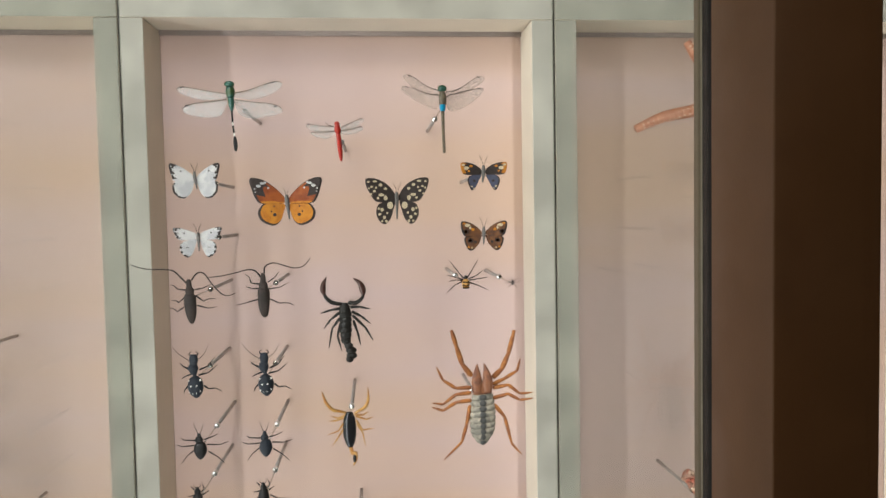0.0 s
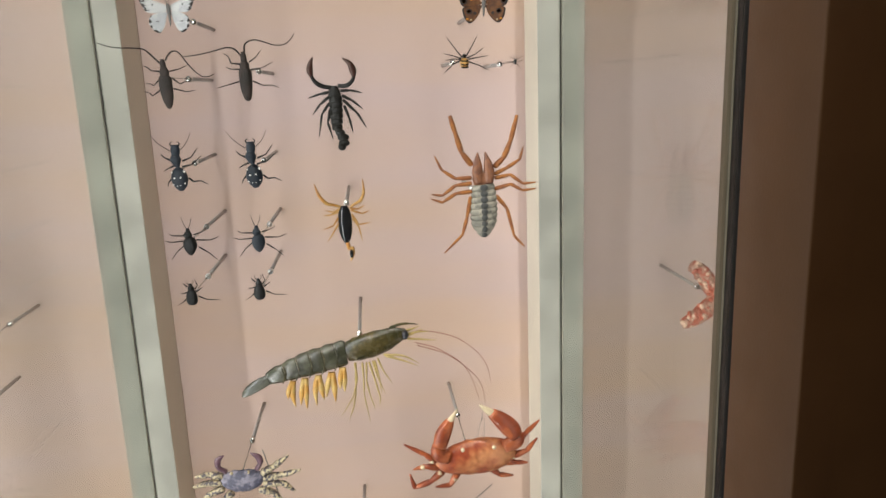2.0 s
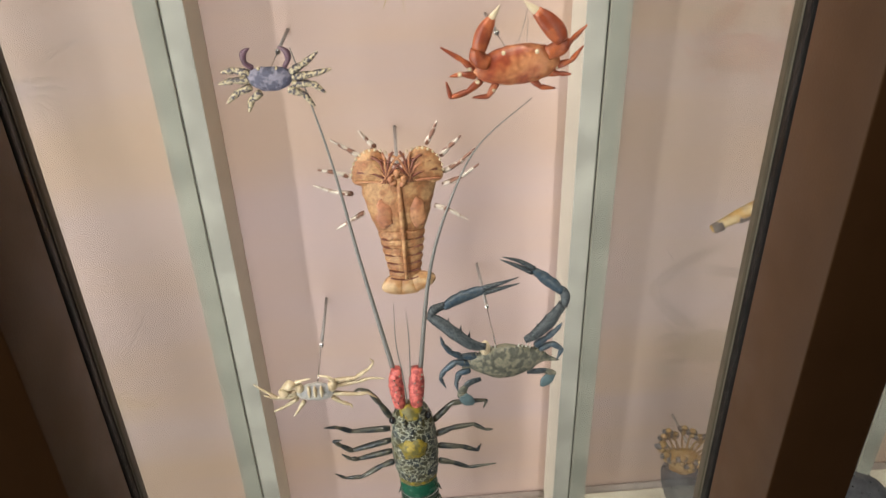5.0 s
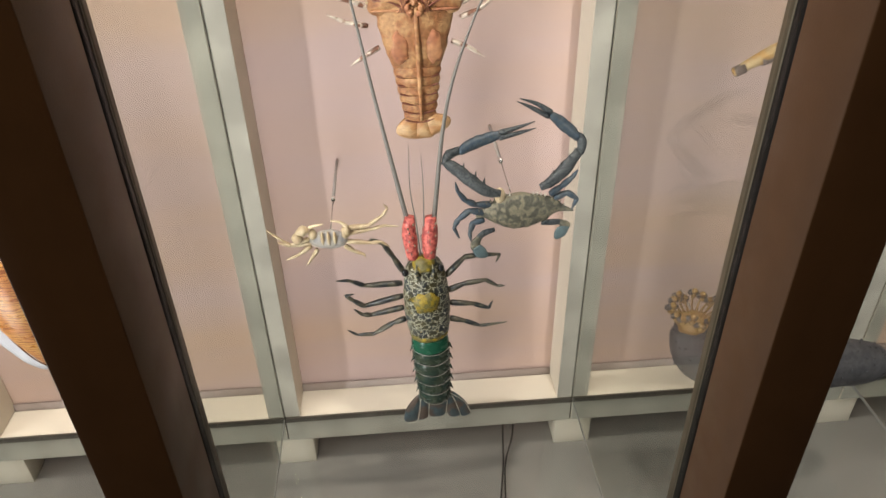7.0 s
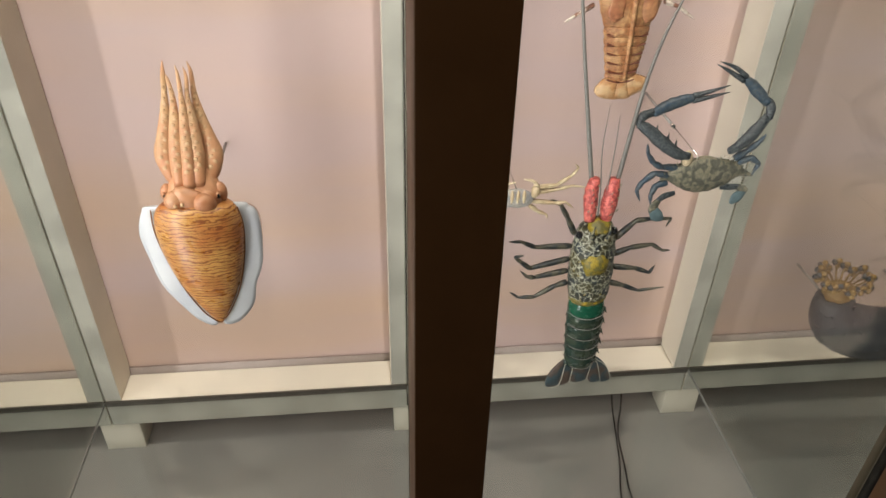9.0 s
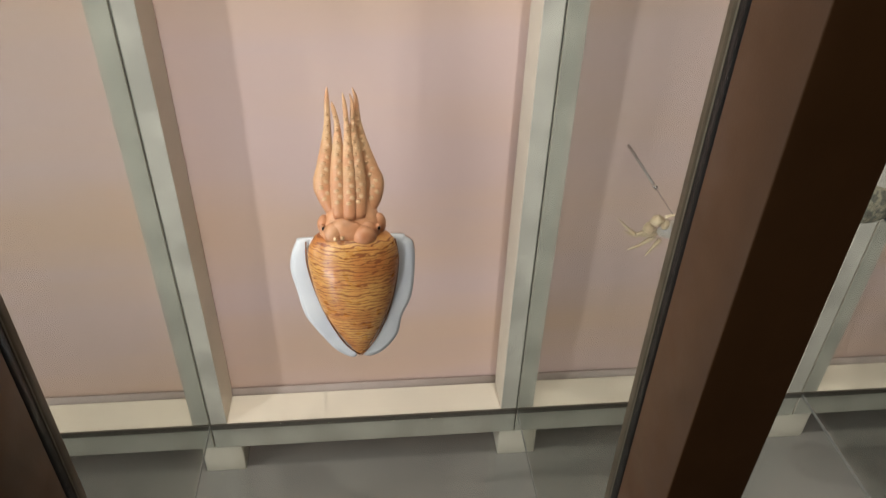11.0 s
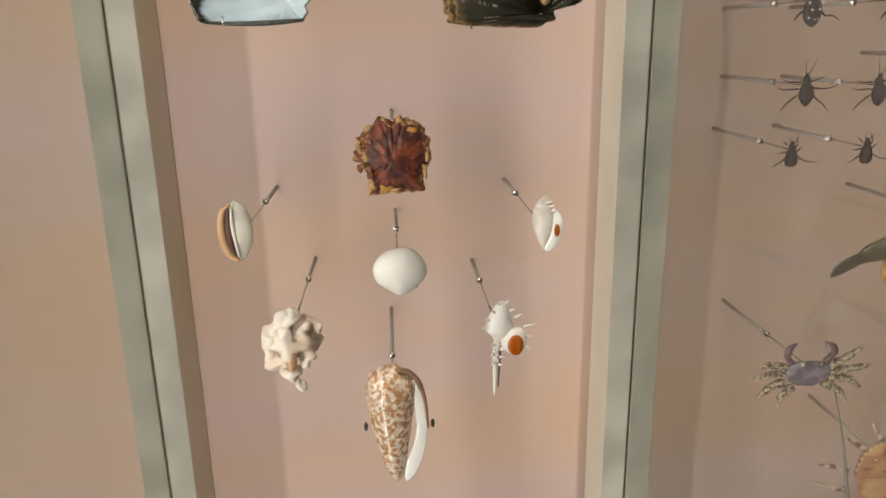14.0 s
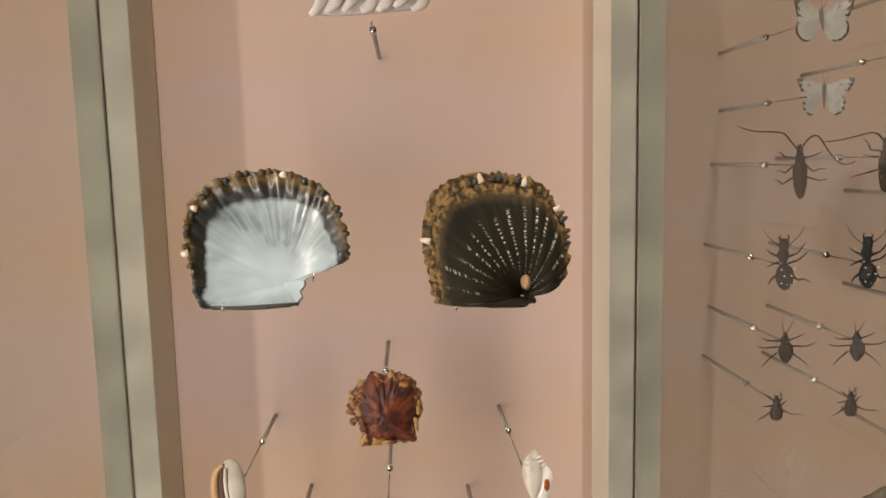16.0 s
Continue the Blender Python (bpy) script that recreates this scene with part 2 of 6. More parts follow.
def framed_panel(x0):
    p = thing("display_panel", (x0, 0, 0), "pale painted wooden frame round a pink backing sheet", "display panel", "display panels")
    g = 0.0012
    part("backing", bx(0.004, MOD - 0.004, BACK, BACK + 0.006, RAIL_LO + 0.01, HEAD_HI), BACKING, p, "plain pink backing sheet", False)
    rail("stile", bx(g, 0.0271, FRONT, BACK - 0.001, RAIL_HI, HEAD_LO, bev=0.0008), p)
    rail("stile", bx(MOD - 0.0271, MOD - g, FRONT, BACK - 0.001, RAIL_HI, HEAD_LO, bev=0.0008), p)
    rail("top_rail", bx(g, MOD - g, FRONT, REAR, HEAD_LO + 0.0006, HEAD_HI, bev=0.0008), p)
    rail("bottom_rail", bx(g, MOD - g, FRONT, REAR, RAIL_LO, RAIL_HI - 0.0006, bev=0.0008), p)
    # added grey strips imitate the shade where the sheet meets the rails
    part("shade_strip", bx(0.027, MOD - 0.027, BACK - 0.006, BACK - 0.002, HEAD_LO - 0.004, HEAD_LO + 0.03), SHADE_STRIP, p, "dull grey strip standing in for shade beside the rail")
    part("shade_strip", bx(0.027, MOD - 0.027, BACK - 0.006, BACK - 0.002, RAIL_HI - 0.03, RAIL_HI + 0.012), SHADE_STRIP, p, "dull grey strip standing in for shade beside the rail")
    part("seam_filler", bx(-0.0012, 0.0012, FRONT + 0.004, BACK, RAIL_LO, HEAD_HI), GASKET, p, "dark joint between the frames")
    part("foot", bx(-0.024, 0.041, FRONT + 0.006, REAR - 0.006, FLOOR_Z, RAIL_LO - 0.0005, bev=0.0008), FRAME, p, "short wooden foot block")
    return p


for k in range(-2, 5):
    framed_panel(SEAM + MOD * k)


# glass partitions between the bays, from the uprights back to the joints of the frames
PARTITION = PANE.copy()
PARTITION.name = "partition_glass"
PARTITION.node_tree.nodes["Value"].outputs[0].default_value = 0.10
PARTITION.node_tree.nodes["Glossy BSDF"].inputs["Roughness"].default_value = 0.03
PARTITION.node_tree.nodes["Transparent BSDF"].inputs[0].default_value = (0.88, 0.89, 0.87, 1)
for k in range(-1, 5):
    x = SEAM + MOD * k
    g = tagged(new("window", mesh("window", bx(x - 0.003, x + 0.003, MB + 0.030, FRONT - 0.001, RAIL_HI + 0.001, 2.3), PARTITION, False)), "clear glass partition between two bays of the showcase", "glass partition", "partition panes", kind="structure")
    g.visible_shadow = False


# clear shelf in front of the panels, in panes that meet under the joints of the frames
for k in range(-2, 5):
    x = SEAM + MOD * k
    g = tagged(new("glass_shelf", mesh("glass_shelf", bx(x + 0.0012, x + MOD - 0.0012, 0.47, FRONT - 0.004, RAIL_HI - 0.008, RAIL_HI - 0.002), PANE, False)), "clear glass shelf pane below the specimens", "glass shelf", "shelf panes")
    g.visible_shadow = False
    strip_ob = tagged(new("shelf_joint", mesh("shelf_joint", bx(x - 0.0006, x + 0.0006, 0.47, FRONT - 0.004, RAIL_HI - 0.0078, RAIL_HI - 0.0018), JOINT, False)), "thin milky sealant joint between two shelf panes", "sealant joint", "shelf joints")
    edge = tagged(new("shelf_bracket", mesh("shelf_bracket", bx(x + 0.001, x + MOD - 0.001, FRONT - 0.0038, FRONT - 0.0005, RAIL_HI - 0.010, RAIL_HI + 0.0005), SHELF_EDGE, False)), "dark metal strip that holds the shelf glass", "shelf strip", "shelf strips")

# ---- specimens: drawing tools ----
NEAR = 0.984  # the pinned row stands a little further out from its backing


class Sketch:
    """Places a specimen: u, v are drawn units right and down from its own origin, d is millimetres towards the viewer."""

    def __init__(self, name, loc, sx, sz, origin, label, category, group=""):
        if group.startswith("pinned") or name == "sun_spider":
            loc, sx, sz = [a + (c - a) * NEAR for a, c in zip((0.0, 0.0, 1.5), loc)], sx * NEAR, sz * NEAR
        self.loc, self.sx, self.sz, self.origin = loc, sx / 1000, sz / 1000, origin
        self.ob = thing(name, loc, label, category, group)
        self.lean = None

    def __call__(self, u, v, d=0.0):
        if self.lean:
            f = min(1.0, max(0.0, (self.lean[0] - v) / self.lean[1]))
            v, d = v + self.lean[2] * f, d - self.lean[3] * f
        return Vector(((u - self.origin[0]) * self.sx, -d / 1000, (self.origin[1] - v) * self.sz))

    def pairs(self, flat, d=0.0):
        return [self(flat[i], flat[i + 1], d) for i in range(0, len(flat), 2)]

    def spine(self, name, stations, mat, flat=0.6, d=0.0, sides=14, steps=4, parent=None, label="", lump=0.0, freq=200.0):
        """A rounded body along stations of u, v and half-width."""
        pts = smooth_path(stations, steps)
        rings = []
        for i, q in enumerate(pts):
            a, b = pts[max(i - 1, 0)], pts[min(i + 1, len(pts) - 1)]
            t = (self(b.x, b.y) - self(a.x, a.y)).normalized()
            n = Vector((-t.z, 0, t.x))
            w = max(q.z, 0.4) * self.sx
            c = self(q.x, q.y, d)
            ring = []
            for k in range(sides):
                g = 2 * math.pi * k / sides
                p = c + n * math.cos(g) * w + Vector((0, -1, 0)) * math.sin(g) * w * flat
                if lump:
                    p += (p - c) * lump * noise.noise((p + self.ob.location) * freq)
                ring.append(p)
            rings.append(ring)
        return part(name, ring_loft(bmesh.new(), rings), mat, parent or self.ob, label)

    def limb(self, name, flat, r, mat, d=(0.0, 0.0), sides=6, steps=3, parent=None, label=""):
        """A leg, feeler or claw segment along u, v pairs; r in millimetres from root to tip."""
        n = len(flat) // 2
        pts = [self(flat[2 * i], flat[2 * i + 1], d[0] + (d[1] - d[0]) * i / max(1, n - 1)) for i in range(n)]
        rr = r if isinstance(r, (tuple, list)) else (r, r)
        if name.endswith("leg") and steps:
            rad = list(np.interp(np.linspace(0, 1, n), np.linspace(0, 1, len(rr)), rr))
            line, size = [], []
            for i in range(n - 1):
                for t, g in ((0.0, 0.78), (0.12, 1.08), (0.55, 1.12), (0.9, 0.86)):
                    line.append(pts[i].lerp(pts[i + 1], t))
                    size.append((rad[i] + (rad[i + 1] - rad[i]) * t) * g)
            pts, rr, steps = line + [pts[-1]], size + [rad[-1]], 0
        return part(name, tb(pts, [q / 1000 for q in rr], sides=sides, steps=steps), mat, parent or self.ob, label)

    def ball(self, name, u, v, w, h, mat, depth=None, d=0.0, parent=None, label="", lump=0.0, freq=200.0):
        rx, rz = w * self.sx, h * self.sz
        bm = bl(self(u, v, d), (rx, (depth / 1000 if depth else min(rx, rz)), rz), seg=16, rings=10)
        if lump:
            c = self(u, v, d)
            for q in bm.verts:
                q.co += (q.co - c) * lump * noise.noise((q.co + self.ob.location) * freq)
        return part(name, bm, mat, parent or self.ob, label)

    def plate(self, name, flat, thick, mat, d=0.0, steps=4, parent=None, label="", bulge=0.0):
        """A thin closed sheet from an outline of u, v pairs."""
        o = self.pairs(flat)
        ring = closed_path(o, steps)
        c = sum(ring, Vector()) / len(ring)
        bm = bmesh.new()
        layers = []
        for f in (1.0, 0.92, 0.6, 0.25):
            rise = (d + bulge * (1 - f * f)) / 1000
            layers.append([c + (p - c) * f - Vector((0, rise, 0)) for p in ring])
        back = [p + Vector((0, thick / 1000 - d / 1000, 0)) for p in ring]
        ring_loft(bm, [back] + layers)
        return part(name, bm, mat, parent or self.ob, label)

    def wing(self, name, root, flat, mats, pick, tilt=0.1, rings=10, steps=6, mirror=None, spots=(), dome=None, ragged=0.0):
        """A sheet spread from its root to an outline; pick(f, w) chooses the material at the share f outwards and w along the edge."""
        def at(u, v):
            return self(2 * mirror - u, v) if mirror is not None else self(u, v)

        r = at(*root)
        edge = closed_path([at(flat[i], flat[i + 1]) for i in range(0, len(flat), 2)], steps)
        if ragged:
            edge = [p + (p - r).normalized() * ragged * noise.noise((p + self.ob.location) * 260) for p in edge]
        bm = bmesh.new()
        n = len(edge)
        uv = bm.loops.layers.uv.new("spread")

        def lift(p, f, w):
            y = -tilt * abs(p.x - r.x) if dome is None else dome(f, w)
            return p + Vector((0, y, 0))

        loops = [[bm.verts.new(lift(r + (p - r) * (0.04 + 0.96 * k / rings), k / rings, i / n)) for i, p in enumerate(edge)] for k in range(rings + 1)]
        for k in range(rings):
            for i in range(n):
                fc = bm.faces.new((loops[k][i], loops[k][(i + 1) % n], loops[k + 1][(i + 1) % n], loops[k + 1][i]))
                fc.material_index = pick((k + 0.5) / rings, (i + 0.5) / n)
                for lp, (a, b) in zip(fc.loops, ((k, i), (k, i + 1), (k + 1, i + 1), (k + 1, i))):
                    lp[uv].uv = (a / rings, b / n)
        bm.faces.new(loops[0]).material_index = pick(0.0, 0.0)
        ret = bmesh.ops.extrude_face_region(bm, geom=bm.faces[:])
        bmesh.ops.translate(bm, vec=(0, 0.00025 if dome is None else 0.002, 0), verts=[e for e in ret["geom"] if isinstance(e, bmesh.types.BMVert)])
        ob = part(name, bm, mats, self.ob)
        for u, v, w, h, k in spots:
            c = at(u, v)
            y = -tilt * abs(c.x - r.x) - 0.0002
            disc = bmesh.new()
            pts = [c + Vector((math.cos(a) * w * self.sx, y - 0.0002, math.sin(a) * h * self.sz)) for a in (2 * math.pi * j / 10 for j in range(10))]
            ring_loft(disc, [[p + Vector((0, 0.0003, 0)) for p in pts], pts])
            part("wing_spot", disc, mats[k], ob, smooth=False)
        return ob

    def rod(self, u, v, share=0.55, d=0.0, wire=0.7):
        """The mount: a thin wire behind the specimen, a chrome ferrule and a grey sleeve fixed to the backing."""
        a = self(u, v, d)
        end = BACK - self.loc[1]
        mid = a.y + (end - a.y) * (1 - share)
        s = part("mount_sleeve", tb([(a.x, mid, a.z), (a.x, end, a.z)], 0.0021, sides=10), SLEEVE, self.ob, "grey sleeve of the mounting rod")
        part("ferrule", tb([(a.x, mid - 0.005, a.z), (a.x, mid + 0.0005, a.z)], 0.0030, sides=10), CHROME, s, "chrome ferrule")
        part("mount_wire", tb([(a.x, a.y, a.z), (a.x, mid, a.z)], wire / 1000, sides=6), STEEL, self.ob, "thin steel mounting wire")


def closed_path(pts, steps):
    n = len(pts)
    p = [Vector(q) for q in pts]
    out = []
    for i in range(n):
        a, b, c, d = p[i - 1], p[i], p[(i + 1) % n], p[(i + 2) % n]
        for s in range(steps):
            t = s / steps
            out.append(0.5 * (2 * b + (c - a) * t + (2 * a - 5 * b + 4 * c - d) * t * t + (3 * b - a - 3 * c + d) * t ** 3))
    return out


# ---- specimen materials ----
def film_wing(name, tint):
    """Clear insect wing with fine pale veins."""
    m = material(name, tint, 0.25, vary=0.1, scale=300)
    nt = m.node_tree
    b = nt.nodes["Principled BSDF"]
    co, vo, mr = (nt.nodes.new(k) for k in ("ShaderNodeTexCoord", "ShaderNodeTexVoronoi", "ShaderNodeMapRange"))
    vo.feature = "DISTANCE_TO_EDGE"
    vo.inputs["Scale"].default_value = 420
    nt.links.new(co.outputs["Object"], vo.inputs["Vector"])
    for i, v in enumerate((0.0, 0.11, 0.70, 0.15)):
        mr.inputs[i + 1].default_value = v
    nt.links.new(vo.outputs[0], mr.inputs[0])
    nt.links.new(mr.outputs[0], b.inputs["Alpha"])
    return m


WINGFILM = film_wing("clear_veined_wing", (0.46, 0.45, 0.43))
WINGFILM_TAN = film_wing("tan_veined_wing", (0.45, 0.37, 0.31))
BLACK = material("black_chitin", (0.008, 0.0075, 0.007), 0.36, vary=0.3, scale=400, bump=0.4, bump_scale=1500, spec=0.22)
BLUEBLACK = material("blue_black_chitin", (0.013, 0.017, 0.024), 0.38, vary=0.3, scale=300, bump=0.5, bump_scale=1800, spec=0.28)
GLOSSBLACK = material("glossy_black_chitin", (0.012, 0.012, 0.013), 0.15, vary=0.2, scale=300)
DARKLEG = material("dark_brown_chitin", (0.014, 0.009, 0.007), 0.42, vary=0.3, scale=400, spec=0.25)
GREYBROWN = material("grey_brown_chitin", (0.034, 0.024, 0.019), 0.55, vary=0.25, scale=600, bump=0.5, bump_scale=2500, second=(0.020, 0.015, 0.012), second_scale=60, spec=0.25)
GREEN = material("dark_green_chitin", (0.0156, 0.072, 0.0518), 0.35, vary=0.4, scale=500, second=(0.033, 0.0612, 0.0168), second_scale=150)
RED = material("red_chitin", (0.3024, 0.0113, 0.0), 0.4, vary=0.3, scale=400)
WHITECH = material("white_chitin", (0.78, 0.76, 0.70), 0.5, vary=0.06, scale=300)
SKYBLUE = material("bright_blue_chitin", (0.0, 0.2063, 0.3744), 0.4, vary=0.15, scale=300)
OLIVE = material("mottled_brown_chitin", (0.072, 0.0599, 0.0357), 0.5, vary=0.3, scale=400, second=(0.1224, 0.0901, 0.0498), second_scale=250)
W_WHITE = material("white_scaled_wing", (0.44, 0.43, 0.415), 0.8, vary=0.07, scale=500, second=(0.33, 0.33, 0.33), second_scale=70)
W_DARK = material("dark_brown_scaled_wing", (0.020, 0.012, 0.009), 0.8, vary=0.25, scale=500)
W_CREAM = material("cream_scaled_wing", (0.46, 0.38, 0.25), 0.8, vary=0.1, scale=500)
W_ORANGE = material("orange_scaled_wing", (0.4032, 0.1527, 0.0), 0.75, vary=0.12, scale=300, second=(0.3456, 0.1204, 0.0), second_scale=90)
W_RUST = material("rust_scaled_wing", (0.2304, 0.0511, 0.0), 0.75, vary=0.15, scale=300, second=(0.1728, 0.0339, 0.0), second_scale=90)
W_BROWN = material("brown_scaled_wing", (0.1224, 0.0458, 0.0111), 0.8, vary=0.25, scale=500, second=(0.0792, 0.0308, 0.0107), second_scale=160)
W_BLUE = material("slate_blue_scaled_wing", (0.045, 0.05, 0.085), 0.7, vary=0.25, scale=400)
FURRY = material("grey_furry_body", (0.13, 0.12, 0.11), 0.9, vary=0.3, scale=900, bump=0.8, bump_scale=2500)
AMBER = material("amber_chitin", (0.36, 0.1584, 0.0253), 0.4, vary=0.2, scale=250, second=(0.432, 0.2385, 0.0611), second_scale=120)
SCORP = material("dark_olive_chitin", (0.012, 0.011, 0.009), 0.38, vary=0.3, scale=300, bump=0.6, bump_scale=1200, spec=0.28)
SCORPCLAW = material("reddish_dark_chitin", (0.045, 0.016, 0.009), 0.35, vary=0.3, scale=300)
SUNLEG = material("hairy_orange_brown_leg", (0.288, 0.1025, 0.0138), 0.6, vary=0.25, scale=400, second=(0.2016, 0.0645, 0.0121), second_scale=90, bump=0.6, bump_scale=2200)
SUNHEAD = material("brown_horny_jaw", (0.1944, 0.0775, 0.0331), 0.45, vary=0.25, scale=250, second=(0.1296, 0.049, 0.0248), second_scale=110)
SUNBELLY = material("cream_grey_belly", (0.27, 0.245, 0.195), 0.75, vary=0.3, scale=300, second=(0.17, 0.16, 0.13), second_scale=90, bump=0.8, bump_scale=900)
GREYSTRIPE = material("dark_grey_stripe", (0.045, 0.045, 0.042), 0.7, vary=0.3, scale=500)


# ---- insects and their kin ----
def dragonfly_green():
    k = Sketch("dragonfly", (-0.1422, 0.756, 1.6272), 0.1856, 0.188, (352, 160), "green clubtail dragonfly with spread clear wings on a rod", "dragonfly", "pinned dragonflies")
    k.ball("head", 348, 117, 28, 17, GREEN)
    k.spine("thorax", [(350, 133, 18), (352, 155, 25), (353, 190, 19)], GREEN, 0.9)
    k.spine("abdomen", [(353, 188, 16), (355, 215, 17), (357, 245, 11), (357, 262, 5)], GREEN, 0.9)
    k.limb("tail_segment", (357, 260, 360, 322), 0.9, BLACK)
    k.limb("tail_segment", (360, 322, 361, 338), 0.75, WHITECH)
    k.limb("tail_segment", (361, 338, 366, 378), 0.9, BLACK)
    k.limb("tail_segment", (366, 378, 368, 396), 0.75, WHITECH)
    k.spine("tail_club", [(368, 394, 5), (371, 425, 11), (372, 460, 10), (371, 476, 4)], BLACK, 0.7)
    for w in ((330, 170, 250, 158, 150, 140, 95, 131, 70, 143, 80, 160, 120, 180, 190, 200, 260, 200, 330, 192),
              (330, 200, 240, 212, 150, 222, 105, 240, 97, 255, 120, 275, 200, 293, 285, 291, 315, 262, 332, 215),
              (375, 165, 450, 150, 540, 118, 600, 103, 627, 112, 620, 140, 560, 175, 480, 198, 420, 196, 375, 185),
              (375, 200, 450, 212, 560, 222, 612, 238, 630, 260, 600, 280, 520, 296, 460, 300, 400, 280, 372, 215)):
        k.plate("wing", w, 0.25, WINGFILM)
        k.limb("wing_vein", w[:10], (0.5, 0.25), OLIVE, d=(0.3, 0.3), sides=5)
    for u, v in ((100, 133), (122, 230), (583, 108), (592, 236)):
        k.limb("wing_mark", (u - 10, v + 2, u + 10, v - 2), 0.6, BLACK, d=(0.5, 0.5), steps=1)
    k.rod(354, 200)


def dragonfly_red():
    k = Sketch("dragonfly", (-0.0361, 0.757, 1.5889), 0.1913, 0.1916, (922, 360), "small red dragonfly with torn clear wings on a rod", "dragonfly", "pinned dragonflies")
    k.ball("head", 920, 327, 15, 12, RED)
    k.spine("thorax", [(921, 336, 12), (922, 355, 17), (925, 378, 14)], RED, 0.9)
    k.spine("abdomen", [(925, 376, 11), (930, 430, 13), (935, 490, 12), (938, 528, 5)], RED, 0.8)
    for w in ((905, 345, 840, 340, 775, 330, 757, 340, 800, 370, 850, 378, 905, 368), (905, 370, 840, 372, 780, 373, 800, 395, 860, 408, 890, 395),
              (940, 348, 990, 325, 1045, 302, 1063, 310, 1040, 335, 980, 365, 942, 362), (940, 365, 1000, 355, 1050, 343, 1055, 360, 1010, 382, 950, 385)):
        k.plate("wing", w, 0.25, WINGFILM)
        k.limb("wing_vein", w[:6], (0.45, 0.25), OLIVE, d=(0.3, 0.3), sides=5)
    for u, v in ((770, 330), (786, 374), (1046, 303), (1042, 346)):
        k.limb("wing_mark", (u - 6, v, u + 6, v - 1), 0.5, DARKLEG, d=(0.5, 0.5), steps=1)
    k.limb("leg", (905, 345, 872, 335, 856, 318), (0.5, 0.3), DARKLEG)
    k.rod(926, 385)


def dragonfly_blue():
    k = Sketch("dragonfly", (0.0712, 0.745, 1.6184), 0.2252, 0.2223, (470, 140), "brown dragonfly with a bright blue band at its waist", "dragonfly", "pinned dragonflies")
    k.ball("head", 470, 95, 21, 16, GREEN)
    k.spine("thorax", [(470, 108, 12), (471, 135, 18), (471, 168, 15)], OLIVE, 0.9)
    k.spine("waist_band", [(470, 166, 13), (470, 182, 14), (470, 198, 10)], SKYBLUE, 0.9, label="bright blue band")
    k.spine("abdomen", [(470, 196, 8), (471, 290, 7), (473, 350, 7), (474, 388, 7)], OLIVE, 0.9)
    for w in ((455, 105, 400, 85, 340, 42, 305, 30, 295, 45, 330, 85, 390, 115, 455, 122), (455, 125, 400, 118, 330, 90, 290, 85, 290, 105, 340, 145, 420, 185, 455, 178),
              (488, 110, 540, 100, 620, 48, 655, 38, 662, 55, 630, 85, 560, 118, 488, 122), (488, 130, 560, 110, 640, 92, 660, 100, 640, 130, 570, 180, 510, 200, 488, 175)):
        k.plate("wing", w, 0.25, WINGFILM_TAN)
        k.limb("wing_vein", w[:6], (0.5, 0.25), DARKLEG, d=(0.3, 0.3), sides=5)
    for u, v in ((322, 36), (310, 88), (634, 43), (640, 96)):
        k.limb("wing_mark", (u - 7, v - 2, u + 7, v + 2), 0.6, DARKLEG, d=(0.5, 0.5), steps=1)
    k.rod(465, 185)


def butterfly(name, loc, sx, sz, c, label, mats, fore, hind, pf, ph, fs, hs, body, froot, hroot):
    k = Sketch(name, loc, sx, sz, c, label, "butterfly", "pinned butterflies")
    for m in (None, c[0]):
        k.wing("hindwing", hroot, hind, mats, ph, 0.12, mirror=m, spots=hs)
        k.wing("forewing", froot, fore, mats, pf, 0.16, mirror=m, spots=fs)
        s = 1 if m is None else -1
        k.limb("antenna", (c[0] + 3 * s, body[0][1], c[0] + 8 * s, body[0][1] - 20, c[0] + 20 * s, body[0][1] - 45), (0.25, 0.2), DARKLEG, d=(2, 3))
    k.spine("body", body, FURRY, 0.9, d=0.8)
    k.rod(body[1][0] + 4, body[1][1] + 10, 0.5)
    return k


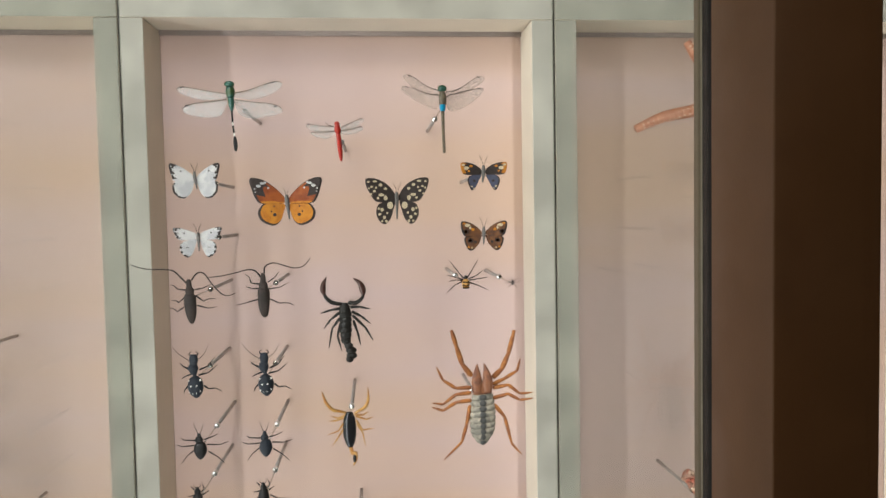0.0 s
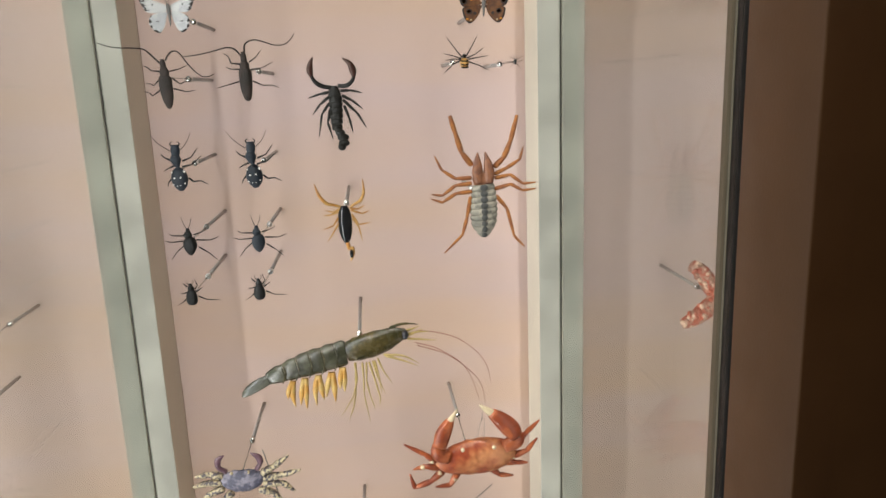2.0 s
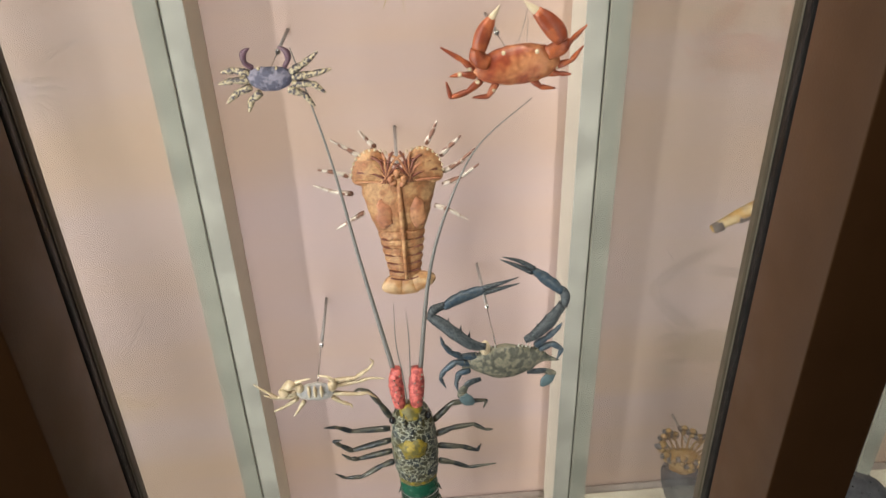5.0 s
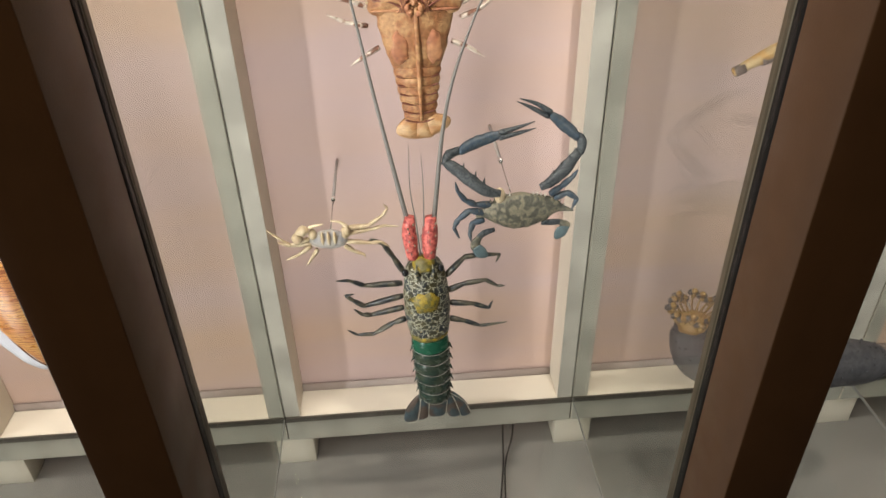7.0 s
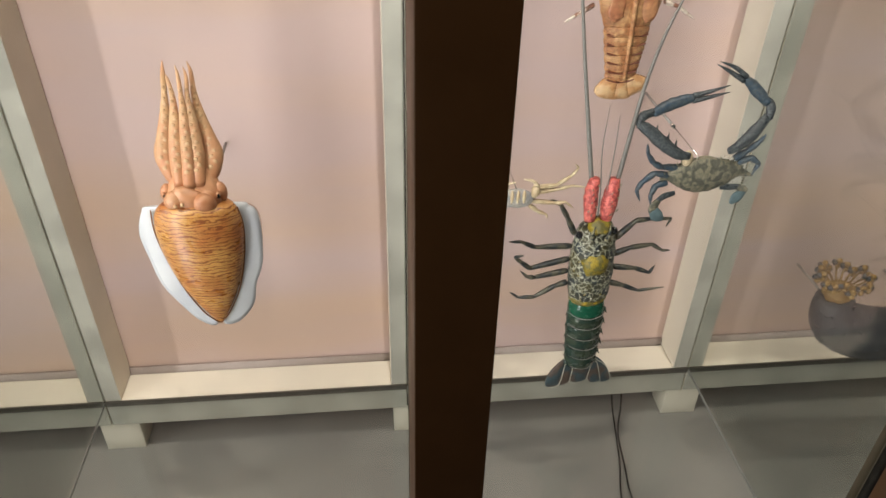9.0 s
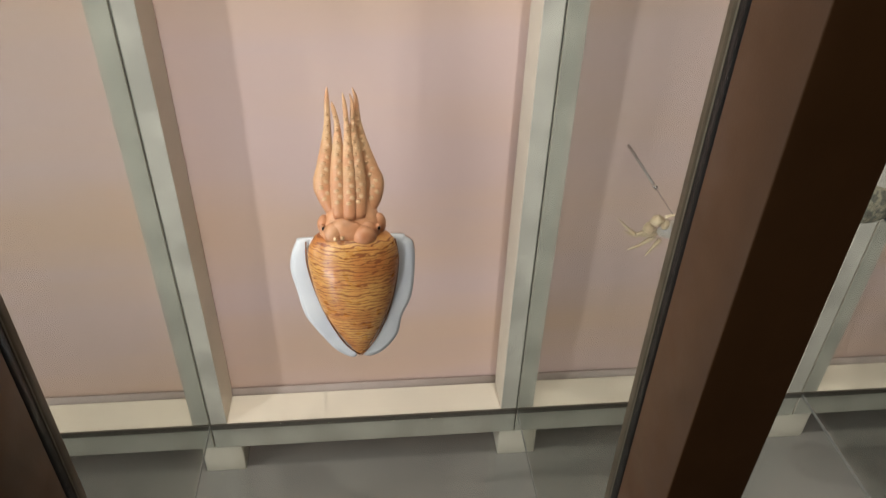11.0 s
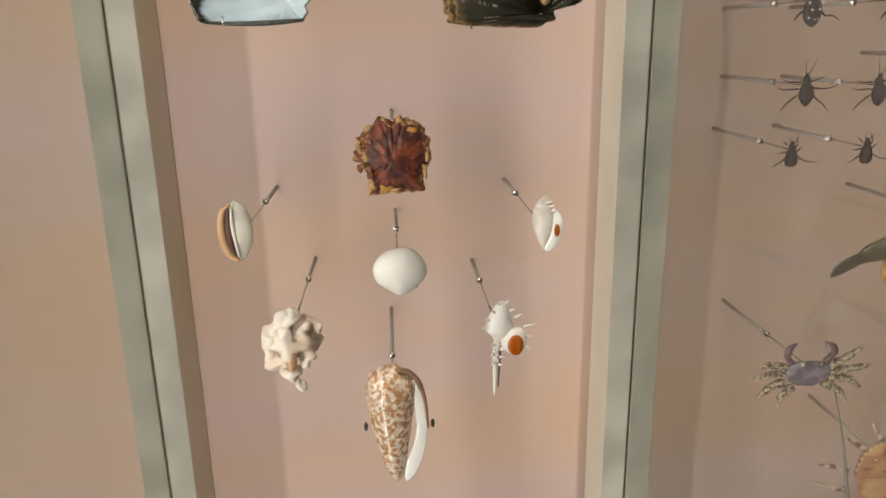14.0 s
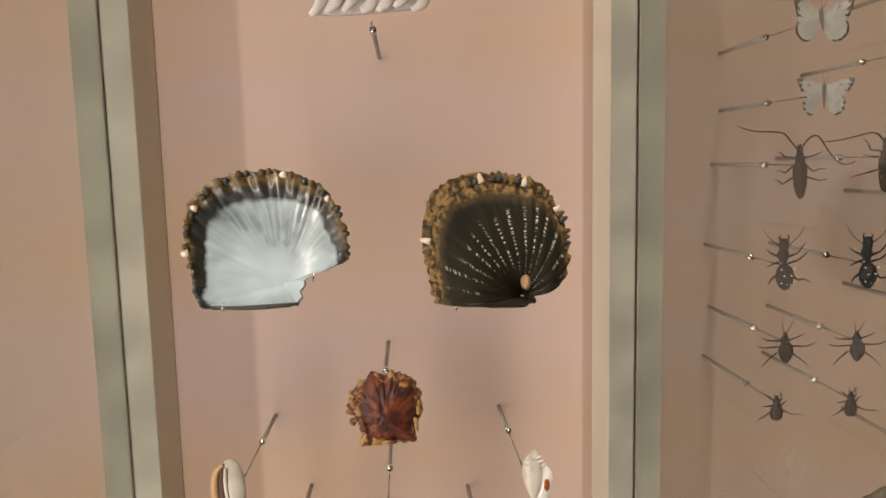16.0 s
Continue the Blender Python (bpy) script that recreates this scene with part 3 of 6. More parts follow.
def butterflies():
    W = [W_RUST, W_DARK, W_ORANGE, W_WHITE]
    butterfly("butterfly", (-0.0875, 0.743, 1.5163), 0.1861, 0.1885, (713, 230), "orange butterfly with black wing tips and white spots", W,
              (722, 215, 770, 160, 830, 118, 885, 104, 905, 118, 895, 160, 880, 205, 855, 238, 800, 242, 730, 240),
              (725, 245, 800, 240, 840, 245, 865, 285, 855, 325, 820, 350, 780, 357, 750, 335, 732, 290),
              lambda f, w: 1 if f > 0.93 or (f > 0.62 and 0.24 < w < 0.56) or (f > 0.86 and w < 0.3) else (2 if w > 0.66 and f > 0.3 else 0),
              lambda f, w: 1 if f > 0.93 and w > 0.15 else 2,
              ((838, 134, 13, 7, 3), (858, 148, 13, 8, 3), (825, 130, 8, 6, 3), (808, 158, 5, 5, 3), (878, 162, 4, 5, 3), (875, 180, 3, 4, 3)),
              ((778, 300, 10, 9, 1), (795, 283, 5, 5, 1), (780, 256, 5, 5, 1), (810, 240, 5, 4, 1)),
              [(712, 195, 8), (713, 225, 12), (718, 270, 8), (725, 325, 4)], (722, 228), (724, 255))
    L = [W_DARK, W_CREAM]
    butterfly("butterfly", (0.0232, 0.748, 1.5164), 0.2249, 0.2247, (265, 600), "black butterfly chequered with cream spots", L,
              (275, 575, 310, 530, 360, 505, 400, 503, 408, 520, 395, 560, 365, 605, 320, 612, 275, 605),
              (280, 602, 320, 610, 350, 620, 362, 655, 352, 690, 325, 712, 300, 690, 285, 650),
              lambda f, w: 0, lambda f, w: 0,
              ((318, 550, 8, 6, 1), (340, 533, 9, 7, 1), (365, 517, 10, 5, 1), (394, 519, 6, 4, 1), (338, 578, 14, 7, 1), (318, 592, 9, 12, 1), (352, 592, 6, 6, 1), (368, 561, 7, 6, 1), (383, 574, 5, 5, 1), (380, 541, 6, 5, 1), (360, 545, 5, 5, 1), (392, 548, 4, 5, 1)),
              ((298, 626, 14, 17, 1), (335, 645, 8, 9, 1), (346, 666, 7, 6, 1), (325, 680, 8, 8, 1), (312, 660, 5, 6, 1), (335, 697, 5, 5, 1), (316, 698, 6, 7, 1), (350, 640, 5, 6, 1)),
              [(263, 565, 6), (263, 590, 9), (263, 640, 6), (262, 690, 3)], (272, 590), (274, 612))
    N = [W_DARK, W_CREAM, W_ORANGE, W_BLUE, W_BROWN]
    butterfly("butterfly", (0.1118, 0.742, 1.5430), 0.2277, 0.2246, (657, 475), "small dark butterfly with orange tips and blue hindwings", N,
              (668, 462, 700, 440, 740, 431, 760, 435, 762, 455, 748, 485, 700, 488, 668, 485),
              (668, 488, 715, 490, 730, 510, 725, 535, 712, 558, 695, 545, 675, 505),
              lambda f, w: 2 if f > 0.82 and 0.3 < w < 0.6 else 0, lambda f, w: 0 if f > 0.85 else 3,
              ((736, 457, 12, 8, 1), (750, 443, 8, 5, 1), (714, 448, 8, 5, 2), (725, 470, 6, 5, 2), (752, 465, 5, 7, 2)), ((712, 540, 5, 4, 1), (702, 548, 3, 3, 1), (700, 515, 6, 6, 0)),
              [(657, 445, 6), (657, 470, 9), (655, 500, 6), (650, 522, 3)], (666, 474), (668, 492))
    butterfly("butterfly", (0.1119, 0.748, 1.4797), 0.2304, 0.2281, (658, 755), "small brown butterfly with ringed eyespots", N,
              (668, 745, 700, 715, 740, 698, 762, 702, 760, 735, 745, 765, 700, 764, 668, 757),
              (668, 760, 740, 768, 745, 795, 730, 825, 710, 830, 680, 800, 668, 770),
              lambda f, w: 0 if f > 0.93 else 4, lambda f, w: 0 if f > 0.93 else 4,
              ((740, 745, 12, 12, 0), (740, 745, 8, 8, 2), (733, 716, 14, 7, 1), (748, 708, 7, 5, 2), (708, 735, 8, 7, 2), (720, 728, 5, 7, 1)), ((720, 785, 12, 11, 0), (720, 785, 8, 7, 2), (695, 792, 7, 7, 0), (728, 815, 6, 4, 2), (712, 818, 4, 3, 1)),
              [(658, 725, 6), (659, 750, 8), (658, 780, 5), (657, 805, 3)], (667, 750), (668, 764))
    T = [W_WHITE, W_DARK]
    butterfly("butterfly", (-0.1782, 0.752, 1.5387), 0.1839, 0.1882, (228, 120), "white butterfly with black-spotted wing tips", T,
              (235, 100, 280, 60, 330, 33, 358, 30, 362, 50, 350, 95, 335, 122, 290, 120, 240, 115),
              (240, 118, 320, 120, 345, 140, 345, 180, 315, 210, 285, 213, 255, 185, 240, 145),
              lambda f, w: 1 if f > 0.86 + 0.08 * math.sin(w * 60) and 0.2 < w < 0.62 or f > 0.95 else 0, lambda f, w: 1 if f > 0.93 + 0.04 * math.sin(w * 70) and 0.2 < w < 0.65 else 0,
              ((343, 43, 9, 7, 1), (352, 62, 6, 9, 1), (346, 86, 6, 8, 1), (350, 44, 4, 3, 0), (351, 62, 3, 4, 0), (347, 86, 3, 4, 0), (302, 70, 6, 4, 1)), ((344, 152, 6, 6, 1), (343, 152, 3, 3, 0), (340, 180, 5, 6, 1), (318, 204, 5, 5, 1), (295, 210, 5, 4, 1)),
              [(223, 75, 7), (226, 105, 9), (231, 140, 6), (236, 165, 3)], (236, 108), (240, 125))
    butterfly("butterfly", (-0.1764, 0.748, 1.4803), 0.1837, 0.1886, (243, 430), "small worn white butterfly with spotted wing edges", T,
              (250, 405, 290, 385, 340, 370, 372, 372, 365, 400, 345, 430, 300, 435, 255, 425),
              (255, 430, 310, 440, 338, 460, 335, 500, 300, 528, 275, 505, 258, 460),
              lambda f, w: 1 if f > 0.90 + 0.06 * math.sin(w * 60) and 0.25 < w < 0.6 else 0, lambda f, w: 1 if f > 0.95 + 0.04 * math.sin(w * 70) and 0.2 < w < 0.65 else 0,
              ((356, 379, 8, 6, 1), (362, 378, 3, 3, 0), (356, 398, 5, 6, 1), (348, 415, 5, 6, 1), (315, 398, 5, 4, 1)), ((333, 475, 6, 6, 1), (332, 475, 3, 3, 0), (330, 500, 5, 5, 1), (318, 516, 4, 4, 1), (300, 524, 4, 4, 1), (300, 475, 10, 2, 1)),
              [(243, 395, 7), (244, 425, 9), (245, 460, 6), (246, 495, 3)], (250, 412), (254, 435))


def beetle(loc, sx, sz, c, label, mat, elytra, pron, head, feelers, legs, rod_at, legmat=DARKLEG, leg_r=(0.75, 0.3), group="pinned beetles", feel_r=(0.4, 0.2)):
    k = Sketch("beetle", loc, sx, sz, c, label, "beetle", group)
    k.spine("wing_cases", elytra, mat, 0.55, d=0.5)
    u0, v0, u1, v1 = elytra[0][0], elytra[0][1], elytra[-1][0], elytra[-1][1]
    k.limb("wing_case_seam", (u0, v0 + 4, (u0 + u1) / 2, (v0 + v1) / 2, u1, v1 - 6), 0.25, BLACK, d=(elytra[1][2] * sx * 0.5, elytra[1][2] * sx * 0.45), steps=3)
    k.spine("thorax", pron, mat, 0.6, d=0.4)
    k.spine("head", head, mat, 0.6, d=0.3)
    for f in feelers:
        k.limb("antenna", f, feel_r, legmat, d=(0.5, 3.0), steps=4)
    for g in legs:
        k.limb("leg", g, leg_r, legmat, d=(-1.0, -2.5), steps=2)
    k.rod(*rod_at, 0.6)
    return k


def beetles():
    beetle((-0.1887, 0.757, 1.4187), 0.1874, 0.1933, (317, 240), "grey-brown longhorn beetle with long curved feelers", GREYBROWN,
           [(318, 208, 20), (317, 222, 31), (317, 260, 33), (320, 310, 29), (322, 350, 18), (320, 367, 6)], [(314, 172, 15), (316, 192, 24), (318, 212, 21)], [(312, 133, 9), (313, 150, 14), (314, 176, 15)],
           ((300, 152, 270, 120, 240, 90, 205, 80, 110, 75, 60, 65, 20, 50), (328, 140, 345, 115, 370, 98, 400, 108, 440, 165, 490, 215, 530, 222, 560, 210)),
           ((295, 190, 250, 185, 235, 168, 215, 162), (290, 225, 255, 255, 240, 245, 215, 245), (290, 275, 245, 303, 225, 285, 200, 283), (340, 190, 385, 182, 425, 165), (345, 220, 385, 252, 410, 240, 450, 240), (350, 272, 410, 290, 455, 283)), (345, 222), feel_r=(0.85, 0.4))
    beetle((-0.1151, 0.757, 1.4204), 0.1908, 0.1950, (706, 220), "grey-brown longhorn beetle with spread wavy feelers", GREYBROWN,
           [(706, 178, 20), (706, 192, 31), (706, 230, 32), (706, 280, 28), (708, 320, 18), (708, 334, 6)], [(704, 145, 15), (705, 162, 24), (706, 182, 22)], [(703, 100, 9), (704, 120, 14), (704, 148, 15)],
           ((692, 118, 665, 88, 625, 80, 560, 95, 480, 110, 415, 115), (712, 100, 715, 70, 740, 52, 780, 50, 860, 75, 910, 72, 940, 50, 958, 25)),
           ((685, 158, 640, 152, 630, 120, 608, 105), (685, 182, 640, 180, 612, 170), (675, 238, 610, 255, 560, 266), (728, 150, 765, 125, 788, 95), (732, 185, 790, 178, 840, 152), (738, 238, 785, 262, 830, 260, 865, 277)), (722, 185), feel_r=(0.85, 0.4))
    for loc, tag in (((-0.1900, 0.773, 1.3374), "black ground beetle with white-spotted wing cases"), ((-0.1174, 0.770, 1.3373), "blue-black ground beetle with white-spotted wing cases")):
        k = beetle(loc, 0.1935, 0.1998, (345, 640), tag, BLUEBLACK,
                   [(345, 640, 9), (344, 660, 33), (345, 700, 42), (347, 735, 31), (348, 757, 10)], [(337, 578, 18), (335, 600, 28), (338, 622, 20), (343, 642, 8)], [(338, 530, 16), (338, 555, 24), (337, 580, 20)],
                   ((312, 560, 260, 520, 226, 475), (365, 555, 400, 520, 423, 476)),
                   ((312, 608, 280, 592, 262, 575), (325, 632, 290, 645, 268, 658), (305, 695, 285, 715, 278, 735), (365, 612, 410, 595, 445, 550), (360, 640, 410, 630, 460, 590), (388, 695, 410, 715, 445, 712, 480, 732)), (352, 652), BLACK, (1.0, 0.35))
        for j in ((326, 540, 314, 526, 326, 514), (352, 540, 362, 526, 350, 514)):
            k.limb("jaw", j, (0.9, 0.4), BLACK, steps=2)
        for u, v, r in ((327, 690, 7), (358, 688, 7), (318, 722, 6), (338, 728, 4), (355, 728, 4), (375, 718, 6), (376, 660, 9), (316, 662, 7)):
            k.ball("spot", u, v, r * 0.62, r * 0.62, WHITECH, depth=0.8, d=8.2 - abs(u - 345) * 0.1)
    for loc, mat, tag in (((-0.1872, 0.772, 1.2633), BLACK, "dull black darkling beetle with thin legs"), ((-0.1204, 0.775, 1.2618), BLUEBLACK, "slate grey darkling beetle with thin legs")):
        beetle(loc, 0.1795, 0.178, (180, 186), tag, mat,
               [(179, 160, 14), (180, 178, 32), (180, 215, 38), (180, 248, 24), (180, 267, 6)], [(174, 132, 15), (174, 150, 25), (178, 168, 17)], [(175, 112, 7), (175, 122, 12), (175, 136, 12)],
               ((168, 112, 158, 80, 150, 43), (182, 112, 196, 80, 204, 52)),
               ((150, 155, 85, 152, 68, 138), (145, 185, 75, 190, 42, 178), (140, 215, 100, 248, 68, 290), (200, 152, 245, 140, 278, 125), (215, 182, 290, 188, 338, 172), (222, 222, 275, 260, 312, 300)), (200, 172))
    for loc, tag in (((-0.1918, 0.775, 1.2072), "small black weevil-like beetle on a rod"), ((-0.1237, 0.775, 1.2083), "small black beetle with ribbed wing cases")):
        beetle(loc, 0.1845, 0.188, (204, 492), tag, BLACK,
               [(203, 462, 13), (202, 480, 25), (202, 515, 32), (202, 540, 27), (202, 551, 12)], [(200, 442, 10), (201, 455, 18), (203, 468, 16)], [(200, 430, 6), (200, 438, 10), (200, 446, 9)],
               ((192, 435, 182, 420, 188, 405), (210, 435, 220, 420, 218, 405)),
               ((182, 450, 165, 435, 160, 430), (180, 480, 155, 487, 140, 485), (172, 515, 150, 535, 120, 552), (220, 465, 235, 445, 222, 410), (228, 480, 250, 465, 262, 460), (235, 505, 280, 528, 348, 535)), (222, 478))


def scorpions():
    k = Sketch("scorpion", (-0.0327, 0.769, 1.3933), 0.2672, 0.2707, (160, 250), "black scorpion with curled tail and raised pincers", "scorpion", "pinned scorpions")
    k.spine("carapace", [(155, 190, 10), (155, 205, 20), (156, 228, 24)], SCORP, 0.5)
    for i in range(6):
        v = 226 + i * 20
        k.spine("body_ring", [(157, v, 22 - max(0, i - 3) * 2), (158, v + 11, 25 - max(0, i - 3) * 2.5), (159, v + 21, 23 - max(0, i - 3) * 2.5)], SCORP, 0.5, steps=2)
    for i, (u, v, r) in enumerate(((162, 346, 15), (169, 358, 18), (178, 374, 22), (180, 394, 21), (172, 407, 15))):
        k.ball("tail_segment", u, v, r, 14, SCORP, d=2 + i)
    for arm, hand in (((170, 190, 190, 192, 208, 188, 225, 172, 230, 156), [(230, 162, 6), (228, 140, 13), (218, 115, 10), (192, 94, 2)]), ((145, 195, 122, 192, 100, 183, 84, 166, 78, 150), [(78, 156, 6), (74, 135, 12), (77, 112, 9), (88, 88, 2)])):
        k.limb("pincer_arm", arm, (1.9, 2.3, 1.6), SCORP, d=(0, 4))
        k.spine("pincer", hand, SCORPCLAW, 0.7, d=4)
    for g in ((138, 212, 100, 218, 60, 230), (135, 228, 100, 255, 72, 290), (135, 250, 105, 290, 90, 368), (138, 270, 125, 320, 140, 378), (178, 208, 215, 208, 256, 218), (182, 225, 220, 245, 256, 276), (185, 240, 235, 290, 265, 342), (188, 260, 205, 310, 215, 358)):
        k.limb("leg", g, (1.5, 1.3, 0.5), SCORP, d=(0, -1))
    k.rod(158, 260)
    k = Sketch("scorpion", (-0.0321, 0.785, 1.2712), 0.2748, 0.2803, (175, 680), "small scorpion with glossy black back and amber legs", "scorpion", "pinned scorpions")
    k.spine("back", [(175, 618, 12), (174, 645, 23), (174, 700, 26), (175, 738, 18), (176, 758, 7)], GLOSSBLACK, 0.5)
    k.limb("tail", (178, 755, 184, 780, 196, 775, 198, 800, 186, 822), (2.2, 1.8, 1.0), AMBER, d=(0, 4))
    k.ball("tail_tip", 191, 796, 7, 16, GLOSSBLACK, d=4)
    for arm in ((160, 620, 135, 612, 110, 605, 85, 575, 70, 532), (195, 625, 215, 612, 236, 600, 250, 570, 249, 522)):
        k.limb("pincer", arm, (1.3, 1.6, 2.2, 0.5), AMBER, d=(0, 3))
    for g in ((152, 640, 120, 650, 92, 650), (150, 660, 130, 690, 88, 704), (152, 680, 125, 720, 103, 750), (160, 628, 130, 640, 100, 630), (198, 635, 240, 650, 268, 640), (200, 650, 225, 690, 272, 685), (202, 665, 225, 700, 235, 755), (195, 628, 225, 632, 250, 620)):
        k.limb("leg", g, (1.1, 0.9, 0.35), AMBER)
    k.rod(180, 622, 0.8)


def spiders():
    k = Sketch("spider", (0.0944, 0.765, 1.4294), 0.2735, 0.2723, (628, 105), "yellow and black banded orb spider", "spider", "pinned spiders")
    k.ball("abdomen", 628, 116, 16, 20, AMBER)
    for v in (108, 120, 130):
        k.limb("band", (615, v, 628, v + 2, 641, v), 0.8, BLACK, d=(3.4, 3.4))
    k.ball("head", 628, 92, 8, 9, BLACK)
    for g in ((620, 95, 600, 70, 566, 25), (635, 92, 655, 60, 675, 25), (620, 100, 590, 90, 555, 80), (638, 98, 670, 85, 700, 62), (618, 105, 585, 120, 552, 150), (640, 103, 680, 97, 715, 92), (640, 110, 680, 125, 713, 142), (618, 103, 590, 100, 560, 104)):
        k.limb("leg", g, (0.7, 0.55, 0.3), DARKLEG, d=(0, 1))
    k.rod(618, 105)
    k = Sketch("spider", (0.1450, 0.765, 1.4261), 0.2769, 0.2741, (812, 112), "tiny dark long-legged spider", "spider", "pinned spiders")
    k.ball("body", 812, 112, 5, 10, BLACK)
    for g in ((810, 108, 800, 98, 790, 92), (814, 108, 826, 100, 838, 92), (808, 112, 795, 112, 780, 110), (816, 112, 830, 110, 845, 104), (808, 116, 798, 124, 792, 135), (816, 116, 824, 126, 832, 140), (812, 105, 808, 95, 806, 88), (814, 105, 818, 96, 820, 90)):
        k.limb("leg", g, (0.3, 0.2), DARKLEG)
    k.rod(806, 112)
    k = Sketch("sun_spider", (0.1125, 0.777, 1.3008), 0.2810, 0.2813, (695, 560), "large orange-legged sun spider with a cream belly", "sun spider")
    for j in ([(676, 540, 15), (671, 505, 20), (672, 475, 17), (672, 448, 9), (674, 428, 2)], [(712, 540, 16), (714, 505, 20), (711, 475, 17), (706, 448, 9), (700, 426, 2)]):
        k.spine("jaw", j, SUNHEAD, 0.8, d=3)
    k.spine("head", [(693, 495, 26), (693, 520, 40), (693, 548, 34)], SUNHEAD, 0.5)
    for i in range(9):
        v = 545 + i * 22
        w = 34 + 17 * math.sin(math.pi * (i + 1) / 10.5)
        w2 = 34 + 17 * math.sin(math.pi * (i + 2) / 10.5) if i < 7 else (30 if i == 7 else 12)
        if i == 8:
            w = 32
        k.spine("belly_ring", [(692, v, w * 0.94), (693, v + 11, (w + w2) / 2 + 2), (694, v + 22, w2 * 0.94)], SUNBELLY, 0.55, steps=3)
        k.ball("stripe_patch", 692, v + 11, 15 - i * 0.6, 12, GREYSTRIPE, depth=1.2, d=((w + w2) / 2 + 2) * 0.281 * 0.55 - 0.5)
    for arm in ((735, 485, 770, 450, 795, 390, 818, 300), (652, 475, 615, 425, 592, 350, 575, 293)):
        k.limb("feeler_leg", arm, (2.8, 2.7, 2.4, 2.0), SUNLEG, d=(0, 6), sides=8)
    for g in ((650, 520, 590, 520, 540, 485, 517, 435), (650, 540, 590, 545, 540, 580, 500, 573), (650, 570, 590, 575, 540, 605, 497, 590), (645, 590, 628, 670, 610, 730, 540, 795), (735, 510, 780, 490, 830, 460, 842, 415), (735, 525, 795, 515, 840, 550, 888, 547), (735, 565, 795, 550, 840, 575, 890, 570), (740, 590, 780, 640, 805, 745, 842, 787)):
        k.limb("leg", g, (2.1, 1.9, 1.5, 0.8), SUNLEG, d=(0, 2), sides=7)
    k.rod(690, 600, 0.5)


dragonfly_green()
dragonfly_red()
dragonfly_blue()
butterflies()
beetles()
scorpions()
spiders()


# ---- crustaceans ----
SHRIMP = material("grey_green_shrimp_shell", (0.046, 0.046, 0.028), 0.2, vary=0.3, scale=250, second=(0.085, 0.082, 0.055), second_scale=70, bump=0.5, bump_scale=500, coat=0.5)
SHRIMPHEAD = material("brown_green_shrimp_shell", (0.036, 0.033, 0.013), 0.26, vary=0.35, scale=250, second=(0.075, 0.058, 0.020), second_scale=70, bump=0.5, bump_scale=500, coat=0.4)
YELLOWLEG = material("yellow_shrimp_leg", (0.3456, 0.2488, 0.0795), 0.5, vary=0.2, scale=250)
ORANGELEG = material("orange_swimmeret", (0.4464, 0.2367, 0.0432), 0.5, vary=0.2, scale=250, second=(0.4896, 0.3283, 0.1025), second_scale=90)
REDTHREAD = material("reddish_feeler", (0.2304, 0.0852, 0.053), 0.5, vary=0.2)
BLUECRAB = material("violet_grey_crab_shell", (0.065, 0.062, 0.095), 0.5, vary=0.3, scale=250, second=(0.19, 0.17, 0.21), second_scale=120, bump=0.8, bump_scale=420)
MOTTLED = material("mottled_cream_purple_leg", (0.44, 0.36, 0.22), 0.5, vary=0.2, scale=200, second=(0.05, 0.038, 0.045), second_scale=330)
PURPLECLAW = material("purple_crab_claw", (0.10, 0.05, 0.065), 0.4, vary=0.3, scale=250)
REDCRAB = material("red_orange_crab_shell", (0.27, 0.050, 0.018), 0.36, vary=0.25, scale=200, second=(0.44, 0.18, 0.07), second_scale=48, bump=0.5, bump_scale=350)
REDCLAW = material("brick_red_crab_claw", (0.20, 0.040, 0.012), 0.36, vary=0.2, scale=150, second=(0.33, 0.085, 0.026), second_scale=60, bump=0.5, bump_scale=400)
CREAM = material("cream_horn", (0.52, 0.42, 0.27), 0.4, vary=0.15, scale=200)
SLIPPER = material("tan_slipper_shell", (0.31, 0.135, 0.052), 0.5, vary=0.35, scale=260, second=(0.43, 0.24, 0.105), second_scale=60, bump=1.0, bump_scale=420)
SLIPPERRED = material("reddish_slipper_shell", (0.33, 0.13, 0.06), 0.5, vary=0.3, scale=220, second=(0.40, 0.19, 0.085), second_scale=60, bump=0.8, bump_scale=500)
SLIPPERTAIL = material("ochre_tail_fan", (0.42, 0.215, 0.085), 0.5, vary=0.2, scale=180, second=(0.50, 0.33, 0.17), second_scale=60)
BANDLEG = material("white_brown_banded_leg", (0.60, 0.52, 0.43), 0.5, vary=0.2, scale=200, second=(0.1872, 0.0824, 0.0501), second_scale=120)
PALECRAB = material("cream_crab_shell", (0.4176, 0.337, 0.2079), 0.45, vary=0.2, scale=200, second=(0.36, 0.2713, 0.1584), second_scale=90, bump=0.3, bump_scale=600)
PALEBACK = material("pale_grey_crab_back", (0.3312, 0.307, 0.2667), 0.5, vary=0.2, scale=200, second=(0.2448, 0.2367, 0.2367), second_scale=70)
SWIMCRAB = material("olive_grey_crab_shell", (0.075, 0.075, 0.055), 0.5, vary=0.35, scale=220, second=(0.17, 0.155, 0.105), second_scale=110, bump=1.0, bump_scale=420)
SWIMARM = material("blue_black_spotted_claw", (0.012, 0.018, 0.025), 0.38, vary=0.3, scale=250, second=(0.075, 0.085, 0.085), second_scale=520, bump=0.8, bump_scale=600)
SWIMBLUE = material("steel_blue_claw", (0.030, 0.052, 0.075), 0.4, vary=0.3, scale=200, second=(0.06, 0.075, 0.085), second_scale=230)
